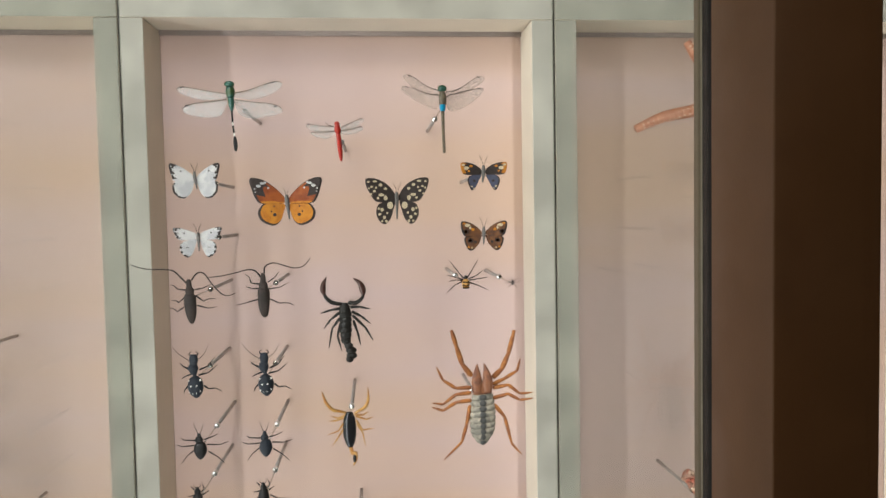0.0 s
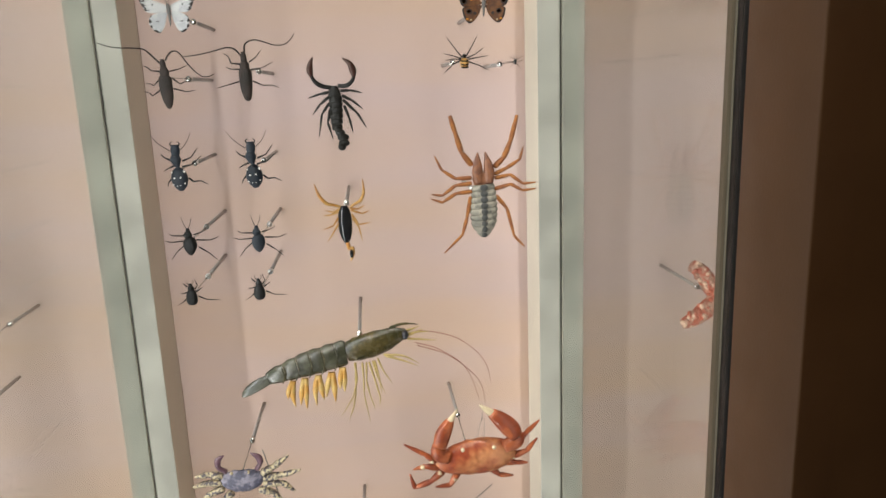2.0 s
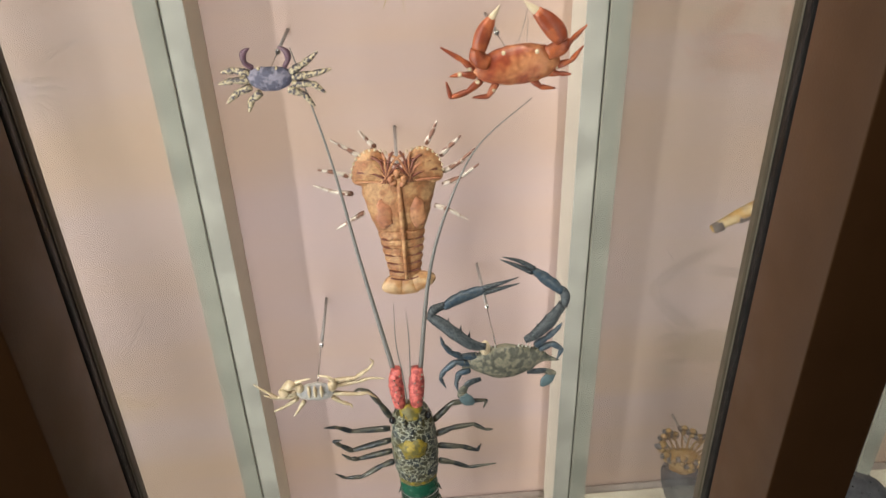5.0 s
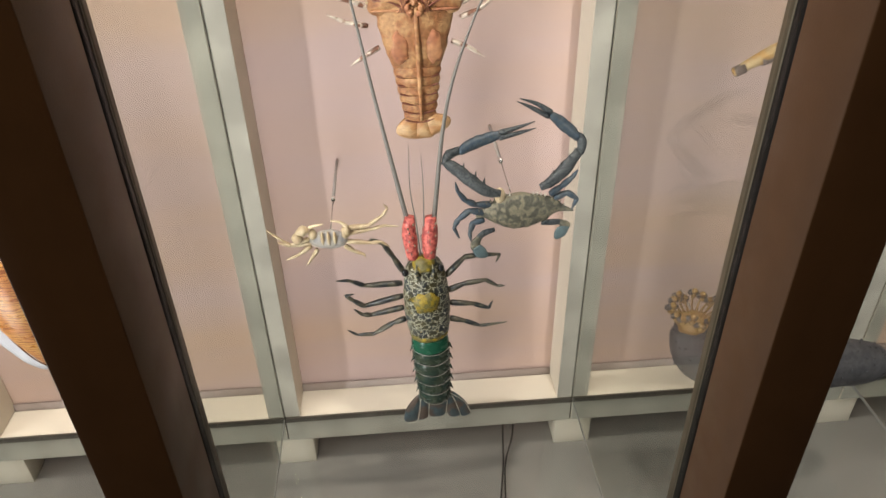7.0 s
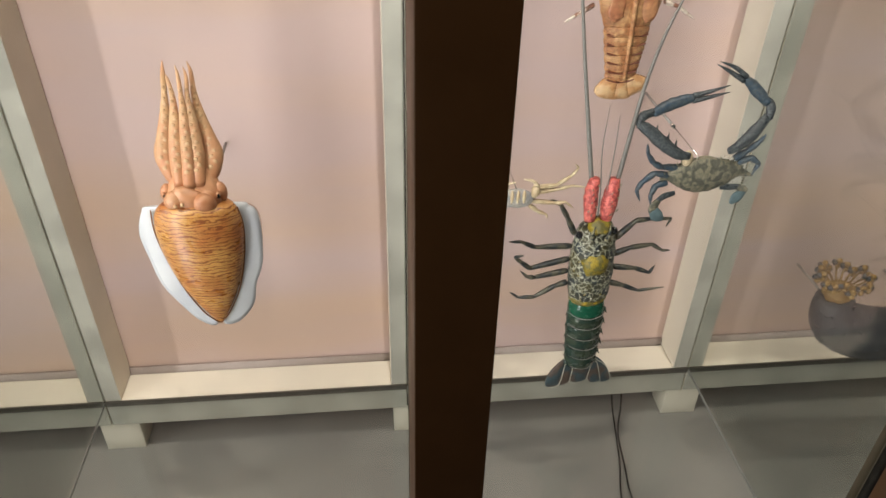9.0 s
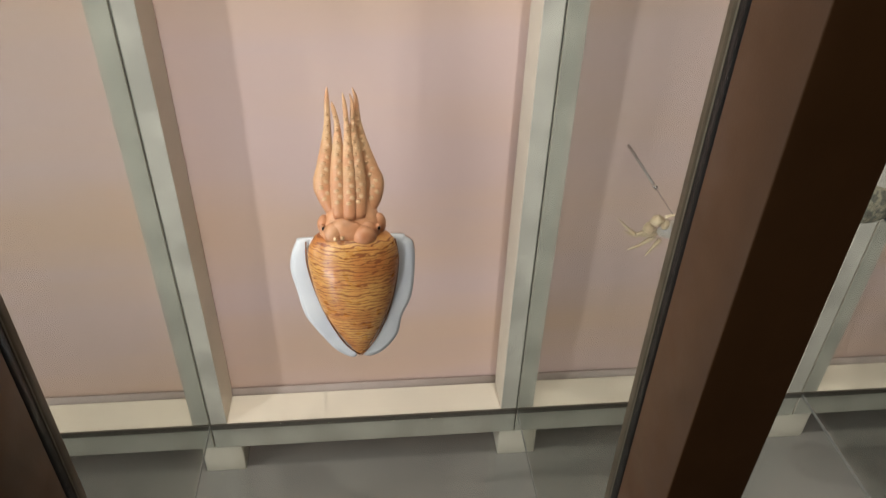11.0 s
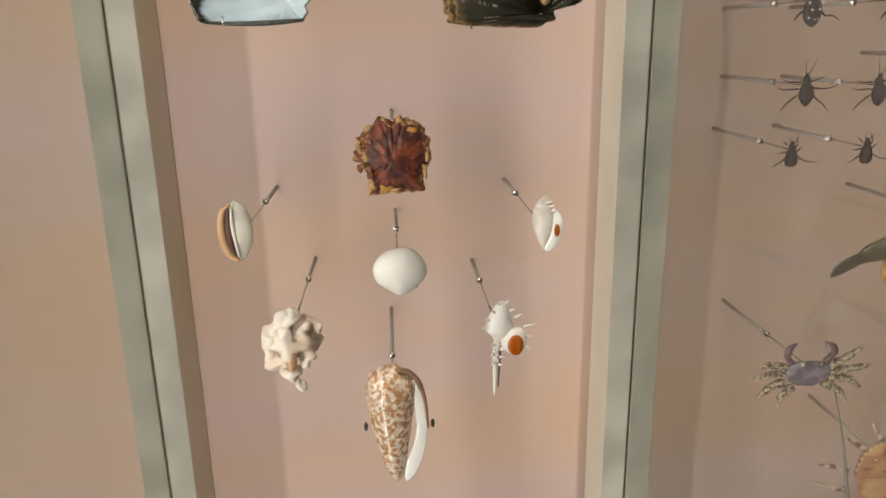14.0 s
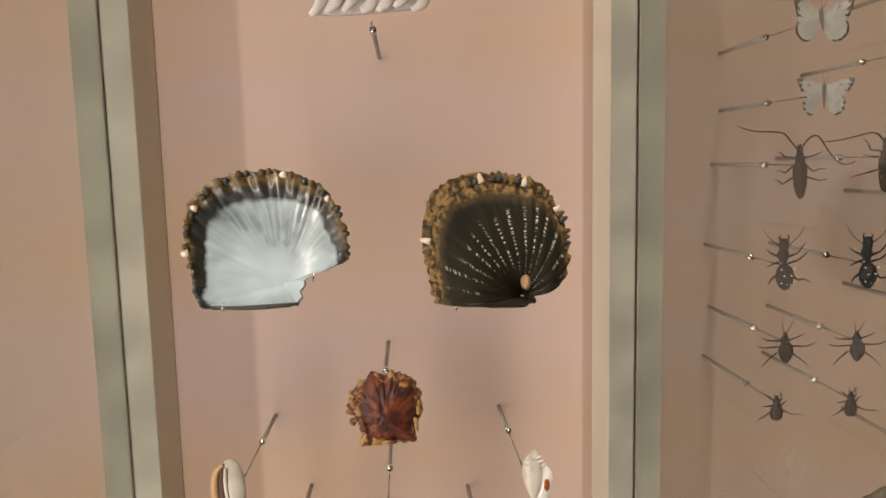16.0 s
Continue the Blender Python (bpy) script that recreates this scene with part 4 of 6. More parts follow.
PADDLE = material("blue_green_paddle", (0.0812, 0.1215, 0.1296), 0.5, vary=0.2, scale=200)
LOBSHELL = material("blue_black_lobster_shell", (0.009, 0.017, 0.024), 0.35, vary=0.3, scale=250, second=(0.26, 0.24, 0.15), second_scale=210, bump=1.0, bump_scale=450)
LOBBACK = material("yellow_olive_lobster_shell", (0.2448, 0.1803, 0.0109), 0.45, vary=0.3, scale=250, second=(0.1152, 0.0991, 0.0265), second_scale=110, bump=0.6, bump_scale=700)
LOBTAIL = material("dark_green_lobster_tail", (0.0184, 0.0346, 0.0265), 0.25, vary=0.3, scale=160, second=(0.0347, 0.0468, 0.0307), second_scale=50)
LOBGREEN = material("bright_green_lobster_ring", (0.012, 0.072, 0.040), 0.25, vary=0.2, scale=160)
LOBFAN = material("blue_green_tail_fan", (0.033, 0.0531, 0.0612), 0.4, vary=0.3, scale=160, second=(0.072, 0.0518, 0.0397), second_scale=55)
LOBPINK = material("pink_red_antenna_base", (0.62, 0.15, 0.12), 0.5, vary=0.2, scale=200, second=(0.30, 0.05, 0.045), second_scale=190, bump=0.8, bump_scale=500)
LOBLEG = material("blue_black_lobster_leg", (0.016, 0.020, 0.021), 0.35, vary=0.3, scale=160, second=(0.072, 0.068, 0.0478), second_scale=90)
GREYANT = material("grey_lobster_feeler", (0.1584, 0.1503, 0.1342), 0.5, vary=0.25, scale=300)
PALEEDGE = material("pale_shell_edge", (0.50, 0.48, 0.40), 0.5, vary=0.1)
RINGRED = material("dark_red_ring_line", (0.15, 0.045, 0.024), 0.5, vary=0.25, scale=300)


def veined(name, cell, cell2, line, scale):
    """Dark cells of two colours parted by a wandering network of pale lines."""
    m = material(name, cell, 0.36, vary=0.3, scale=250, second=cell2, second_scale=48, bump=0.8, bump_scale=450)
    nt = m.node_tree
    b = nt.nodes["Principled BSDF"]
    old = b.inputs["Base Color"].links[0].from_socket
    co, wob, add, vo, mr, mx = (nt.nodes.new(q) for q in ("ShaderNodeTexCoord", "ShaderNodeTexNoise", "ShaderNodeVectorMath", "ShaderNodeTexVoronoi", "ShaderNodeMapRange", "ShaderNodeMix"))
    wob.inputs["Scale"].default_value = 160
    add.operation = "MULTIPLY_ADD"
    add.inputs[1].default_value = (0.010, 0.010, 0.010)
    vo.feature = "DISTANCE_TO_EDGE"
    vo.inputs["Scale"].default_value = scale
    for i, v in enumerate((0.03, 0.085, 1.0, 0.0)):
        mr.inputs[i + 1].default_value = v
    mx.data_type = "RGBA"
    mx.inputs[7].default_value = (*line, 1)
    for a, c in ((co.outputs["Object"], wob.inputs["Vector"]), (wob.outputs["Color"], add.inputs[0]), (co.outputs["Object"], add.inputs[2]), (add.outputs[0], vo.inputs["Vector"]),
                 (vo.outputs["Distance"], mr.inputs[0]), (mr.outputs[0], mx.inputs[0]), (old, mx.inputs[6]), (mx.outputs[2], b.inputs["Base Color"])):
        nt.links.new(a, c)
    return m


LOBVEIN = veined("cream_veined_blue_black_shell", (0.010, 0.018, 0.027), (0.050, 0.042, 0.010), (0.33, 0.33, 0.25), 112.0)


def shrimp():
    k = Sketch("shrimp", (-0.0252, 0.750, 1.1467), 0.2115, 0.2191, (620, 230), "grey-green prawn with yellow legs and long feelers", "prawn")
    k.spine("carapace", [(556, 246, 48), (590, 236, 58), (650, 222, 64), (720, 204, 62), (780, 186, 50), (826, 170, 32), (852, 160, 14)], SHRIMPHEAD, 0.55, steps=5, lump=0.1)
    rings = ((556, 246, 60), (508, 256, 64), (446, 272, 63), (385, 286, 62), (320, 302, 56), (255, 322, 46), (180, 346, 34))
    for a, b in zip(rings, rings[1:]):
        m = ((a[0] + b[0]) / 2, (a[1] + b[1]) / 2 - 2, (a[2] + b[2]) / 2 + 4)
        k.spine("tail_segment", [a, m, (b[0] - 8, b[1] + 2, b[2] - 3)], SHRIMP, 0.5, steps=4, lump=0.08)
    for u, v, w in rings[1:-1]:
        k.limb("segment_edge", (u - 10, v + w * 0.9, u + 6, v, u - 4, v - w * 0.92), 0.8, SHRIMPHEAD, d=(w * 0.05, w * 0.05), steps=4).location.y = -w * 0.2115 / 1000 * 0.47
    for f in ([(185, 342, 20), (130, 366, 24), (80, 392, 20), (45, 412, 5)], [(185, 356, 16), (120, 386, 20), (60, 418, 14), (42, 428, 4)]):
        k.spine("tail_fan", f, SHRIMP, 0.3)
    k.spine("rostrum", [(770, 140, 8), (830, 124, 7), (880, 126, 4), (912, 132, 1)], SHRIMPHEAD, 0.6)
    k.ball("eye", 843, 166, 17, 24, GLOSSBLACK, depth=4.5, d=8)
    for g in ((290, 365, 268, 410, 262, 445), (292, 365, 285, 430, 296, 486), (345, 355, 330, 420, 322, 480), (352, 355, 350, 430, 350, 500), (412, 345, 396, 410, 398, 488), (416, 345, 425, 410, 436, 462), (475, 335, 455, 400, 446, 450), (482, 335, 488, 410, 490, 476), (530, 315, 520, 370, 516, 415), (536, 315, 538, 380, 537, 430)):
        k.limb("swimmeret", g, (3.0, 3.4, 0.5), ORANGELEG, d=(2, 6))
    for g in ((592, 295, 602, 370, 575, 460, 512, 548), (598, 295, 590, 440, 575, 510, 550, 568), (630, 295, 632, 370, 630, 450, 652, 588), (650, 295, 645, 390, 660, 460, 680, 522), (662, 295, 690, 400, 708, 470, 702, 510), (680, 290, 700, 370, 735, 452), (704, 280, 730, 340, 772, 402), (690, 290, 708, 370, 715, 445)):
        k.limb("leg", g, (1.1, 0.9, 0.7, 0.25), YELLOWLEG, d=(3, 9))
    for g in ((735, 262, 830, 270, 905, 310), (745, 268, 820, 290, 900, 322), (850, 165, 900, 158, 962, 155), (850, 150, 880, 140, 912, 126), (855, 190, 920, 195, 995, 201), (850, 175, 880, 165, 930, 140)):
        k.limb("mouth_feeler", g, (1.4, 1.0, 0.3), YELLOWLEG, d=(5, 9))
    for g in ((900, 152, 1000, 165, 1100, 200, 1190, 270, 1235, 340, 1250, 415), (890, 210, 1000, 245, 1110, 320, 1160, 400, 1190, 500), (900, 225, 1030, 270, 1130, 340, 1200, 420, 1222, 520)):
        k.limb("feeler", g, (0.5, 0.25), REDTHREAD, d=(6, 16), steps=5, sides=5)
    k.rod(620, 220, 0.75)


def crab(name, loc, sx, sz, c, label, shell, legmat, carapace, legs, leg_r, rod_at, flat=0.45, lump=0.12):
    k = Sketch(name, loc, sx, sz, c, label, "crab", "mounted crabs")
    k.spine("carapace", carapace, shell, flat, steps=5, sides=18, lump=lump)
    for g in legs:
        k.limb("leg", g, leg_r, legmat, d=(-1, 1), sides=7)
    k.rod(*rod_at)
    return k


def crabs():
    k = crab("crab", (-0.1566, 0.750, 1.0096), 0.2530, 0.2838, (225, 365), "violet-grey shore crab with mottled cream legs", BLUECRAB, MOTTLED,
             [(140, 352, 12), (155, 356, 32), (190, 362, 47), (225, 366, 50), (265, 362, 46), (300, 352, 28), (314, 346, 8)],
             ((150, 345, 90, 330, 40, 335), (145, 368, 80, 366, 25, 375), (148, 392, 90, 410, 45, 445), (182, 412, 140, 440, 125, 480), (305, 345, 360, 320, 422, 278), (310, 365, 400, 355, 468, 340), (308, 388, 390, 390, 437, 424), (290, 408, 350, 425, 388, 472)), (4.0, 4.2, 3.2, 1.4), (225, 340), 0.42)
    for g, h in (((165, 325, 140, 305, 136, 285), [(136, 292, 12), (140, 268, 13), (165, 252, 3)]), ((288, 325, 306, 300, 310, 285), [(310, 292, 13), (302, 268, 13), (272, 250, 3)])):
        k.limb("claw_arm", g, (2.8, 2.6), PURPLECLAW, d=(0, 4))
        k.spine("claw", h, PURPLECLAW, 0.7, d=4)
    for u in (190, 258):
        k.ball("eye", u, 322, 7, 7, MOTTLED, d=6)

    k = crab("crab", (0.0966, 0.760, 1.0102), 0.2703, 0.2932, (1190, 290), "red-orange crab with raised cream-tipped claws", REDCRAB, REDCLAW,
             [(1016, 322, 10), (1040, 314, 40), (1105, 302, 68), (1185, 294, 77), (1272, 288, 68), (1322, 280, 42), (1342, 272, 10)],
             ((1015, 305, 970, 270, 890, 222), (1025, 330, 970, 320, 922, 326), (1045, 345, 990, 385, 925, 402, 908, 345), (1105, 355, 1070, 405, 1010, 405), (1335, 270, 1390, 215, 1442, 168), (1325, 310, 1390, 290, 1432, 240), (1295, 330, 1350, 335, 1392, 338), (1235, 345, 1275, 380, 1332, 386)), (3.9, 3.4, 2.8, 1.2), (1140, 240), 0.5, 0.08)
    for arm, hand, tip in (([(1290, 255, 26), (1340, 235, 34), (1345, 205, 26)], [(1340, 212, 26), (1320, 180, 38), (1280, 140, 34), (1240, 108, 20)], [(1246, 112, 18), (1222, 94, 13), (1194, 72, 3)]),
                           ([(1070, 280, 26), (1030, 262, 34), (1026, 225, 26)], [(1030, 228, 28), (1045, 180, 32), (1066, 142, 24), (1078, 122, 15)], [(1074, 126, 14), (1088, 108, 10), (1106, 82, 2)])):
        k.spine("claw_arm", arm, REDCLAW, 0.75, d=6)
        k.spine("claw", hand, REDCLAW, 0.7, d=10)
        k.spine("claw_tip", tip, CREAM, 0.6, d=11, label="cream claw tip")
    for g in ((1200, 140, 1212, 130, 1208, 210), (1210, 100, 1185, 190, 1165, 212)):
        k.limb("thread", g, 0.25, GREYANT, d=(8, 10), sides=5)
    for u in (1120, 1246):
        k.ball("eye", u, 240, 8, 8, CREAM, d=14)
    for u, v in ((1000, 300), (1030, 350), (960, 320), (1330, 308), (1090, 380)):
        k.ball("joint", u, v, 11, 9, CREAM, d=1)

    k = crab("crab", (-0.1547, 0.730, 0.6292), 0.2286, 0.2740, (375, 465), "cream crab with thin bent legs and folded claws", PALEBACK, PALECRAB,
             [(276, 505, 10), (296, 502, 34), (335, 497, 52), (380, 495, 60), (430, 498, 52), (462, 503, 34), (478, 505, 10)],
             ((480, 445, 600, 435, 680, 385, 706, 350, 685, 328), (480, 472, 620, 455, 680, 440, 757, 447), (470, 515, 610, 530, 660, 525, 706, 556), (462, 538, 510, 570, 560, 588, 568, 608), (285, 515, 170, 520, 120, 480, 58, 428), (280, 530, 200, 575, 138, 594), (312, 548, 270, 600, 243, 630), (275, 490, 160, 520, 103, 494)), (3.2, 2.6, 1.8, 0.8), (390, 470))
    k.ball("claw", 252, 426, 36, 22, PALECRAB, d=8, lump=0.3)
    k.ball("claw", 216, 468, 28, 28, PALECRAB, d=7, lump=0.3)
    k.ball("claw_joint", 300, 450, 24, 26, PALECRAB, d=6)
    k.limb("claw_finger", (286, 412, 325, 402, 367, 394), (2.6, 0.8), CREAM, d=(8, 9))
    k.ball("claw", 476, 446, 24, 32, PALECRAB, d=8, lump=0.3)
    k.limb("claw_finger", (486, 420, 455, 390, 405, 378), (3.0, 0.9), CREAM, d=(8, 10))
    for u in (350, 382, 416):
        k.ball("back_ridge", u, 470, 10, 34, PALECRAB, depth=3, d=9)

    k = crab("crab", (0.0697, 0.735, 0.6440), 0.2372, 0.2741, (375, 615), "blue-grey swimming crab with long raised claws", SWIMCRAB, SWIMBLUE,
             [(205, 640, 6), (245, 622, 30), (310, 618, 72), (380, 618, 100), (450, 618, 105), (530, 612, 88), (600, 606, 56), (650, 615, 24), (720, 634, 4)],
             ((290, 580, 200, 575, 150, 550, 110, 500, 98, 455), (255, 620, 170, 605, 110, 650, 88, 690, 116, 746), (250, 655, 190, 670, 172, 720, 178, 766), (590, 545, 650, 502, 700, 460, 723, 424), (610, 565, 680, 538, 732, 570, 708, 626)), (4.4, 4.0, 3.2, 1.0), (382, 520))
    k.lean = (500, 280, 60, 28)
    for name, st, mat in (("claw_arm", [(325, 512, 22), (250, 492, 36), (160, 422, 40), (85, 360, 36), (50, 345, 22)], SWIMARM), ("claw_wrist", [(48, 352, 22), (70, 305, 32), (128, 282, 26)], SWIMARM), ("claw", [(125, 290, 26), (200, 252, 38), (290, 226, 34), (334, 215, 24)], SWIMBLUE),
                          ("claw_arm", [(530, 492, 22), (592, 462, 36), (672, 392, 42), (735, 318, 30)], SWIMARM), ("claw_wrist", [(740, 330, 24), (752, 272, 32), (728, 236, 24)], SWIMARM), ("claw", [(732, 250, 27), (672, 196, 36), (610, 150, 28), (580, 132, 19)], SWIMBLUE)):
        k.spine(name, [(u, v, w * 0.86) for u, v, w in st], mat, 0.75, d=6, lump=0.22, freq=320)
    for f in ((332, 206, 420, 185, 508, 158), (330, 232, 430, 210, 514, 190), (588, 124, 510, 78, 424, 50), (578, 142, 492, 98, 412, 62)):
        k.limb("claw_finger", f, (3.6, 2.6, 0.5), SWIMARM, d=(6, 8))
    for u, v in ((140, 355), (200, 400), (242, 434), (600, 412), (640, 378), (684, 340)):
        k.limb("spine", (u, v + 18, u + (5 if u < 400 else -5), v - 20), (2.2, 0.2), SWIMARM, d=(8, 10), steps=1)
    k.lean = None
    for i in range(9):
        for s in (-1, 1):
            u = 440 + s * (60 + i * 20)
            v = 524 + i * i * 1.15
            k.limb("shell_tooth", (u, v + 10, u + 5 * s, v - 10), (1.3, 0.2), PALEEDGE if i < 4 else SWIMCRAB, d=(2, 2), steps=1)
    k.ball("joint", 326, 530, 28, 40, CREAM, depth=6, d=2)
    for st, mat in (([(306, 712, 14), (250, 728, 20), (220, 752, 16)], SWIMARM), ([(225, 748, 16), (205, 780, 26), (200, 815, 22)], SWIMCRAB), ([(205, 800, 26), (235, 838, 36), (268, 858, 14)], PADDLE), ([(552, 690, 14), (610, 690, 20), (655, 690, 16)], SWIMARM), ([(645, 685, 14), (685, 708, 24), (710, 712, 12)], SWIMCRAB), ([(690, 712, 22), (660, 750, 34), (636, 782, 12)], PADDLE)):
        k.spine("paddle_leg", st, mat, 0.35, d=0)


def slipper_lobster():
    k = Sketch("slipper_lobster", (-0.0351, 0.765, 0.8367), 0.2836, 0.3362, (365, 400), "tan slipper lobster with a broad flat shell", "slipper lobster")
    k.spine("carapace", [(363, 236, 140), (363, 258, 146), (363, 300, 140), (364, 360, 126), (364, 410, 108), (365, 442, 94)], SLIPPER, 0.32, sides=26, steps=5, lump=0.05, freq=120)
    for u in (300, 434):
        k.ball("shell_patch", u, 366, 34, 56, SLIPPERRED, depth=2.2, d=10.2, label="reddish shell patch", lump=0.3)
    k.spine("keel", [(367, 240, 8), (368, 330, 10), (370, 420, 9), (375, 620, 7)], SLIPPER, 1.0, d=13)
    for s in (-1, 1):
        flat = []
        for u, v in ((6, 250), (30, 190), (62, 150), (95, 138), (135, 152), (168, 190), (176, 245), (140, 264), (60, 262)):
            flat += [363 + s * u, v]
        p = k.plate("antenna_plate", flat, 3, SLIPPER, d=6, bulge=6)
        for j in range(9):
            a = math.radians(6 + j * 18)
            k.limb("plate_ridge", (363 + s * (20 + j * 6), 250, 363 + s * (20 + 90 * math.cos(a) * 0.75 + j * 3), 255 - 88 * math.sin(a), 363 + s * (26 + 140 * math.cos(a)), 258 - 112 * math.sin(a)), (1.3, 1.6), RINGRED if j % 2 else SLIPPERRED, d=(12.6, 9.0), parent=p, steps=2)
        for j in range(11):
            a = math.radians(2 + j * 13)
            k.ball("rim_bead", 363 + s * (85 + 92 * math.cos(a)), 225 - 85 * math.sin(a), 5.5, 5.5, CREAM, d=6, parent=p)
    for u, v in ((335, 235), (385, 235), (360, 215), (345, 250), (378, 252)):
        k.ball("head_bump", u, v, 13, 12, SLIPPERRED, d=14, lump=0.4)
    w = [94, 89, 84, 78, 72, 66, 60]
    for i in range(6):
        v = 438 + i * 32
        k.spine("tail_ring", [(366 + i, v, w[i] * 0.96), (366 + i, v + 18, w[i] + 2), (367 + i, v + 34, w[i + 1])], SLIPPER, 0.38, sides=20, steps=3)
        k.limb("ring_edge", (366 - w[i + 1] * 0.96, v + 27, 366 - w[i + 1] * 0.55, v + 34, 366, v + 38, 366 + w[i + 1] * 0.55, v + 34, 366 + w[i + 1] * 0.96, v + 27), 1.1, RINGRED, d=(6.5, 6.5), steps=4)
    for f in ((310, 622, 365, 622, 375, 692, 330, 700, 285, 690, 268, 664), (350, 622, 400, 620, 425, 690, 380, 700, 335, 695), (385, 622, 430, 612, 490, 628, 488, 658, 440, 684, 395, 690)):
        k.plate("tail_fan", f, 4, SLIPPERTAIL, d=4, bulge=5)
    for g in ((285, 142, 255, 112, 228, 78), (228, 172, 175, 138, 118, 104), (184, 240, 120, 218, 58, 204), (184, 302, 110, 288, 33, 258), (222, 372, 165, 398, 106, 426), (478, 138, 500, 105, 523, 58), (532, 182, 570, 148, 612, 112), (542, 240, 605, 208, 666, 158), (538, 286, 612, 260, 682, 214), (503, 362, 565, 380, 637, 420)):
        k.limb("leg", g, (2.9, 2.6, 1.1), BANDLEG, d=(-2, 2), sides=7)
    k.rod(363, 250, 0.8)


def spiny_lobster():
    k = Sketch("spiny_lobster", (-0.0366, 0.750, 0.4335), 0.3182, 0.4179, (394, 552), "blue-green spiny lobster with pink antenna bases", "spiny lobster")
    k.spine("carapace", [(388, 222, 40), (392, 245, 72), (395, 300, 90), (398, 390, 98), (402, 470, 94), (405, 520, 84), (406, 535, 70)], LOBVEIN, 0.75, sides=22, steps=5, lump=0.06)
    k.ball("back_plate", 393, 365, 58, 44, LOBBACK, depth=10, d=19, lump=0.3, label="yellow-olive back plate")
    k.spine("collar", [(404, 515, 84), (405, 528, 86), (406, 538, 78)], LOBBACK, 0.76, steps=3)
    k.ball("face", 388, 225, 46, 26, LOBBACK, depth=16, d=10, lump=0.4)
    for st in ([(346, 58, 20), (338, 100, 27), (342, 150, 29), (348, 206, 22)], [(424, 62, 22), (422, 105, 30), (418, 150, 32), (414, 208, 24)]):
        b = k.spine("antenna_base", st, LOBPINK, 0.9, d=10, lump=0.15, label="pink-red spiny antenna base")
        for j in range(8):
            u = st[1][0] + random.uniform(-24, 24)
            v = 75 + j * 15
            k.limb("thorn", (u, v, u + random.uniform(-8, 8), v - 12), (1.2, 0.1), LOBSHELL, d=(18, 21), steps=1, parent=b)
    for u in (313, 459):
        k.ball("eye", u, 258 if u < 400 else 246, 14, 13, GLOSSBLACK, d=12)
    for s in (-1, 1):
        k.limb("brow_horn", (392 + s * 28, 270, 392 + s * 36, 240, 392 + s * 30, 205), (3.0, 2.2, 0.4), LOBSHELL, d=(20, 26))
    for j in range(26):
        u, v = 395 + random.uniform(-82, 82), random.uniform(285, 515)
        h = 22 * math.sqrt(max(0.05, 1 - ((u - 397) / 98) ** 2))
        k.limb("thorn", (u, v, u, v - 9), (1.3, 0.2), PALEEDGE if j % 2 else LOBBACK, d=(h, h + 4), steps=1)
    edge = [(406, 82), (409, 84), (411, 83), (413, 81), (416, 79), (419, 75), (421, 68)]
    vs = (533, 590, 638, 688, 734, 780, 830)
    for i in range(6):
        (u0, w0), (u1, w1) = edge[i], edge[i + 1]
        k.spine("tail_ring", [(u0, vs[i], w0 * 0.93), (u0, (vs[i] + vs[i + 1]) / 2, w0 + 1), (u1, vs[i + 1] + 6, w1)], LOBGREEN if i == 0 else LOBTAIL, 0.72, sides=20, steps=4)
        arc = [k(u1 + w1 * 1.01 * math.sin(g), vs[i + 1] + 6 - 10 * math.sin(g) ** 2, w1 * 0.3182 * 0.73 * math.cos(g) + 0.3) for g in (math.radians(-88 + 16 * q) for q in range(12))]
        part("ring_edge", tb(arc, 0.0006, sides=5), GREYANT, k.ob, "pale ring edge")
        for s in (-1, 1):
            k.limb("side_thorn", (u1 + s * w1 * 0.95, vs[i + 1] - 14, u1 + s * (w1 + 12), vs[i + 1] + 12), (2.4, 0.3), LOBTAIL, d=(4, 4), steps=1)
    for f in ((385, 835, 470, 835, 468, 915, 428, 934, 385, 918), (352, 835, 388, 846, 384, 928, 338, 946, 325, 920), (352, 818, 335, 935, 288, 952, 267, 932, 290, 870), (468, 838, 502, 830, 538, 928, 482, 932), (490, 812, 555, 858, 587, 915, 575, 936, 535, 930)):
        p = k.plate("tail_fan", f, 2.5, LOBFAN, d=2, bulge=3)
        k.limb("fan_edge", f[:6], 0.5, PALEEDGE, d=(4.2, 4.2), steps=3, parent=p)
    for g in ((305, 275, 265, 210, 228, 160, 190, 142, 165, 150), (300, 322, 140, 318, 80, 292, 28, 287), (300, 372, 130, 402, 85, 372, 58, 350, 96, 343), (300, 420, 150, 440, 120, 432, 88, 404), (305, 468, 250, 480, 160, 520, 90, 516, 50, 490), (482, 302, 560, 232, 620, 225, 706, 224, 690, 252), (490, 362, 560, 336, 650, 324, 700, 348, 732, 346), (497, 412, 600, 420, 665, 438, 680, 406), (497, 478, 560, 490, 630, 512, 746, 499)):
        k.limb("leg", g, (4.2, 3.4, 2.6, 0.9), LOBLEG, d=(-2, 4), sides=8)
    base = Vector(k.loc)
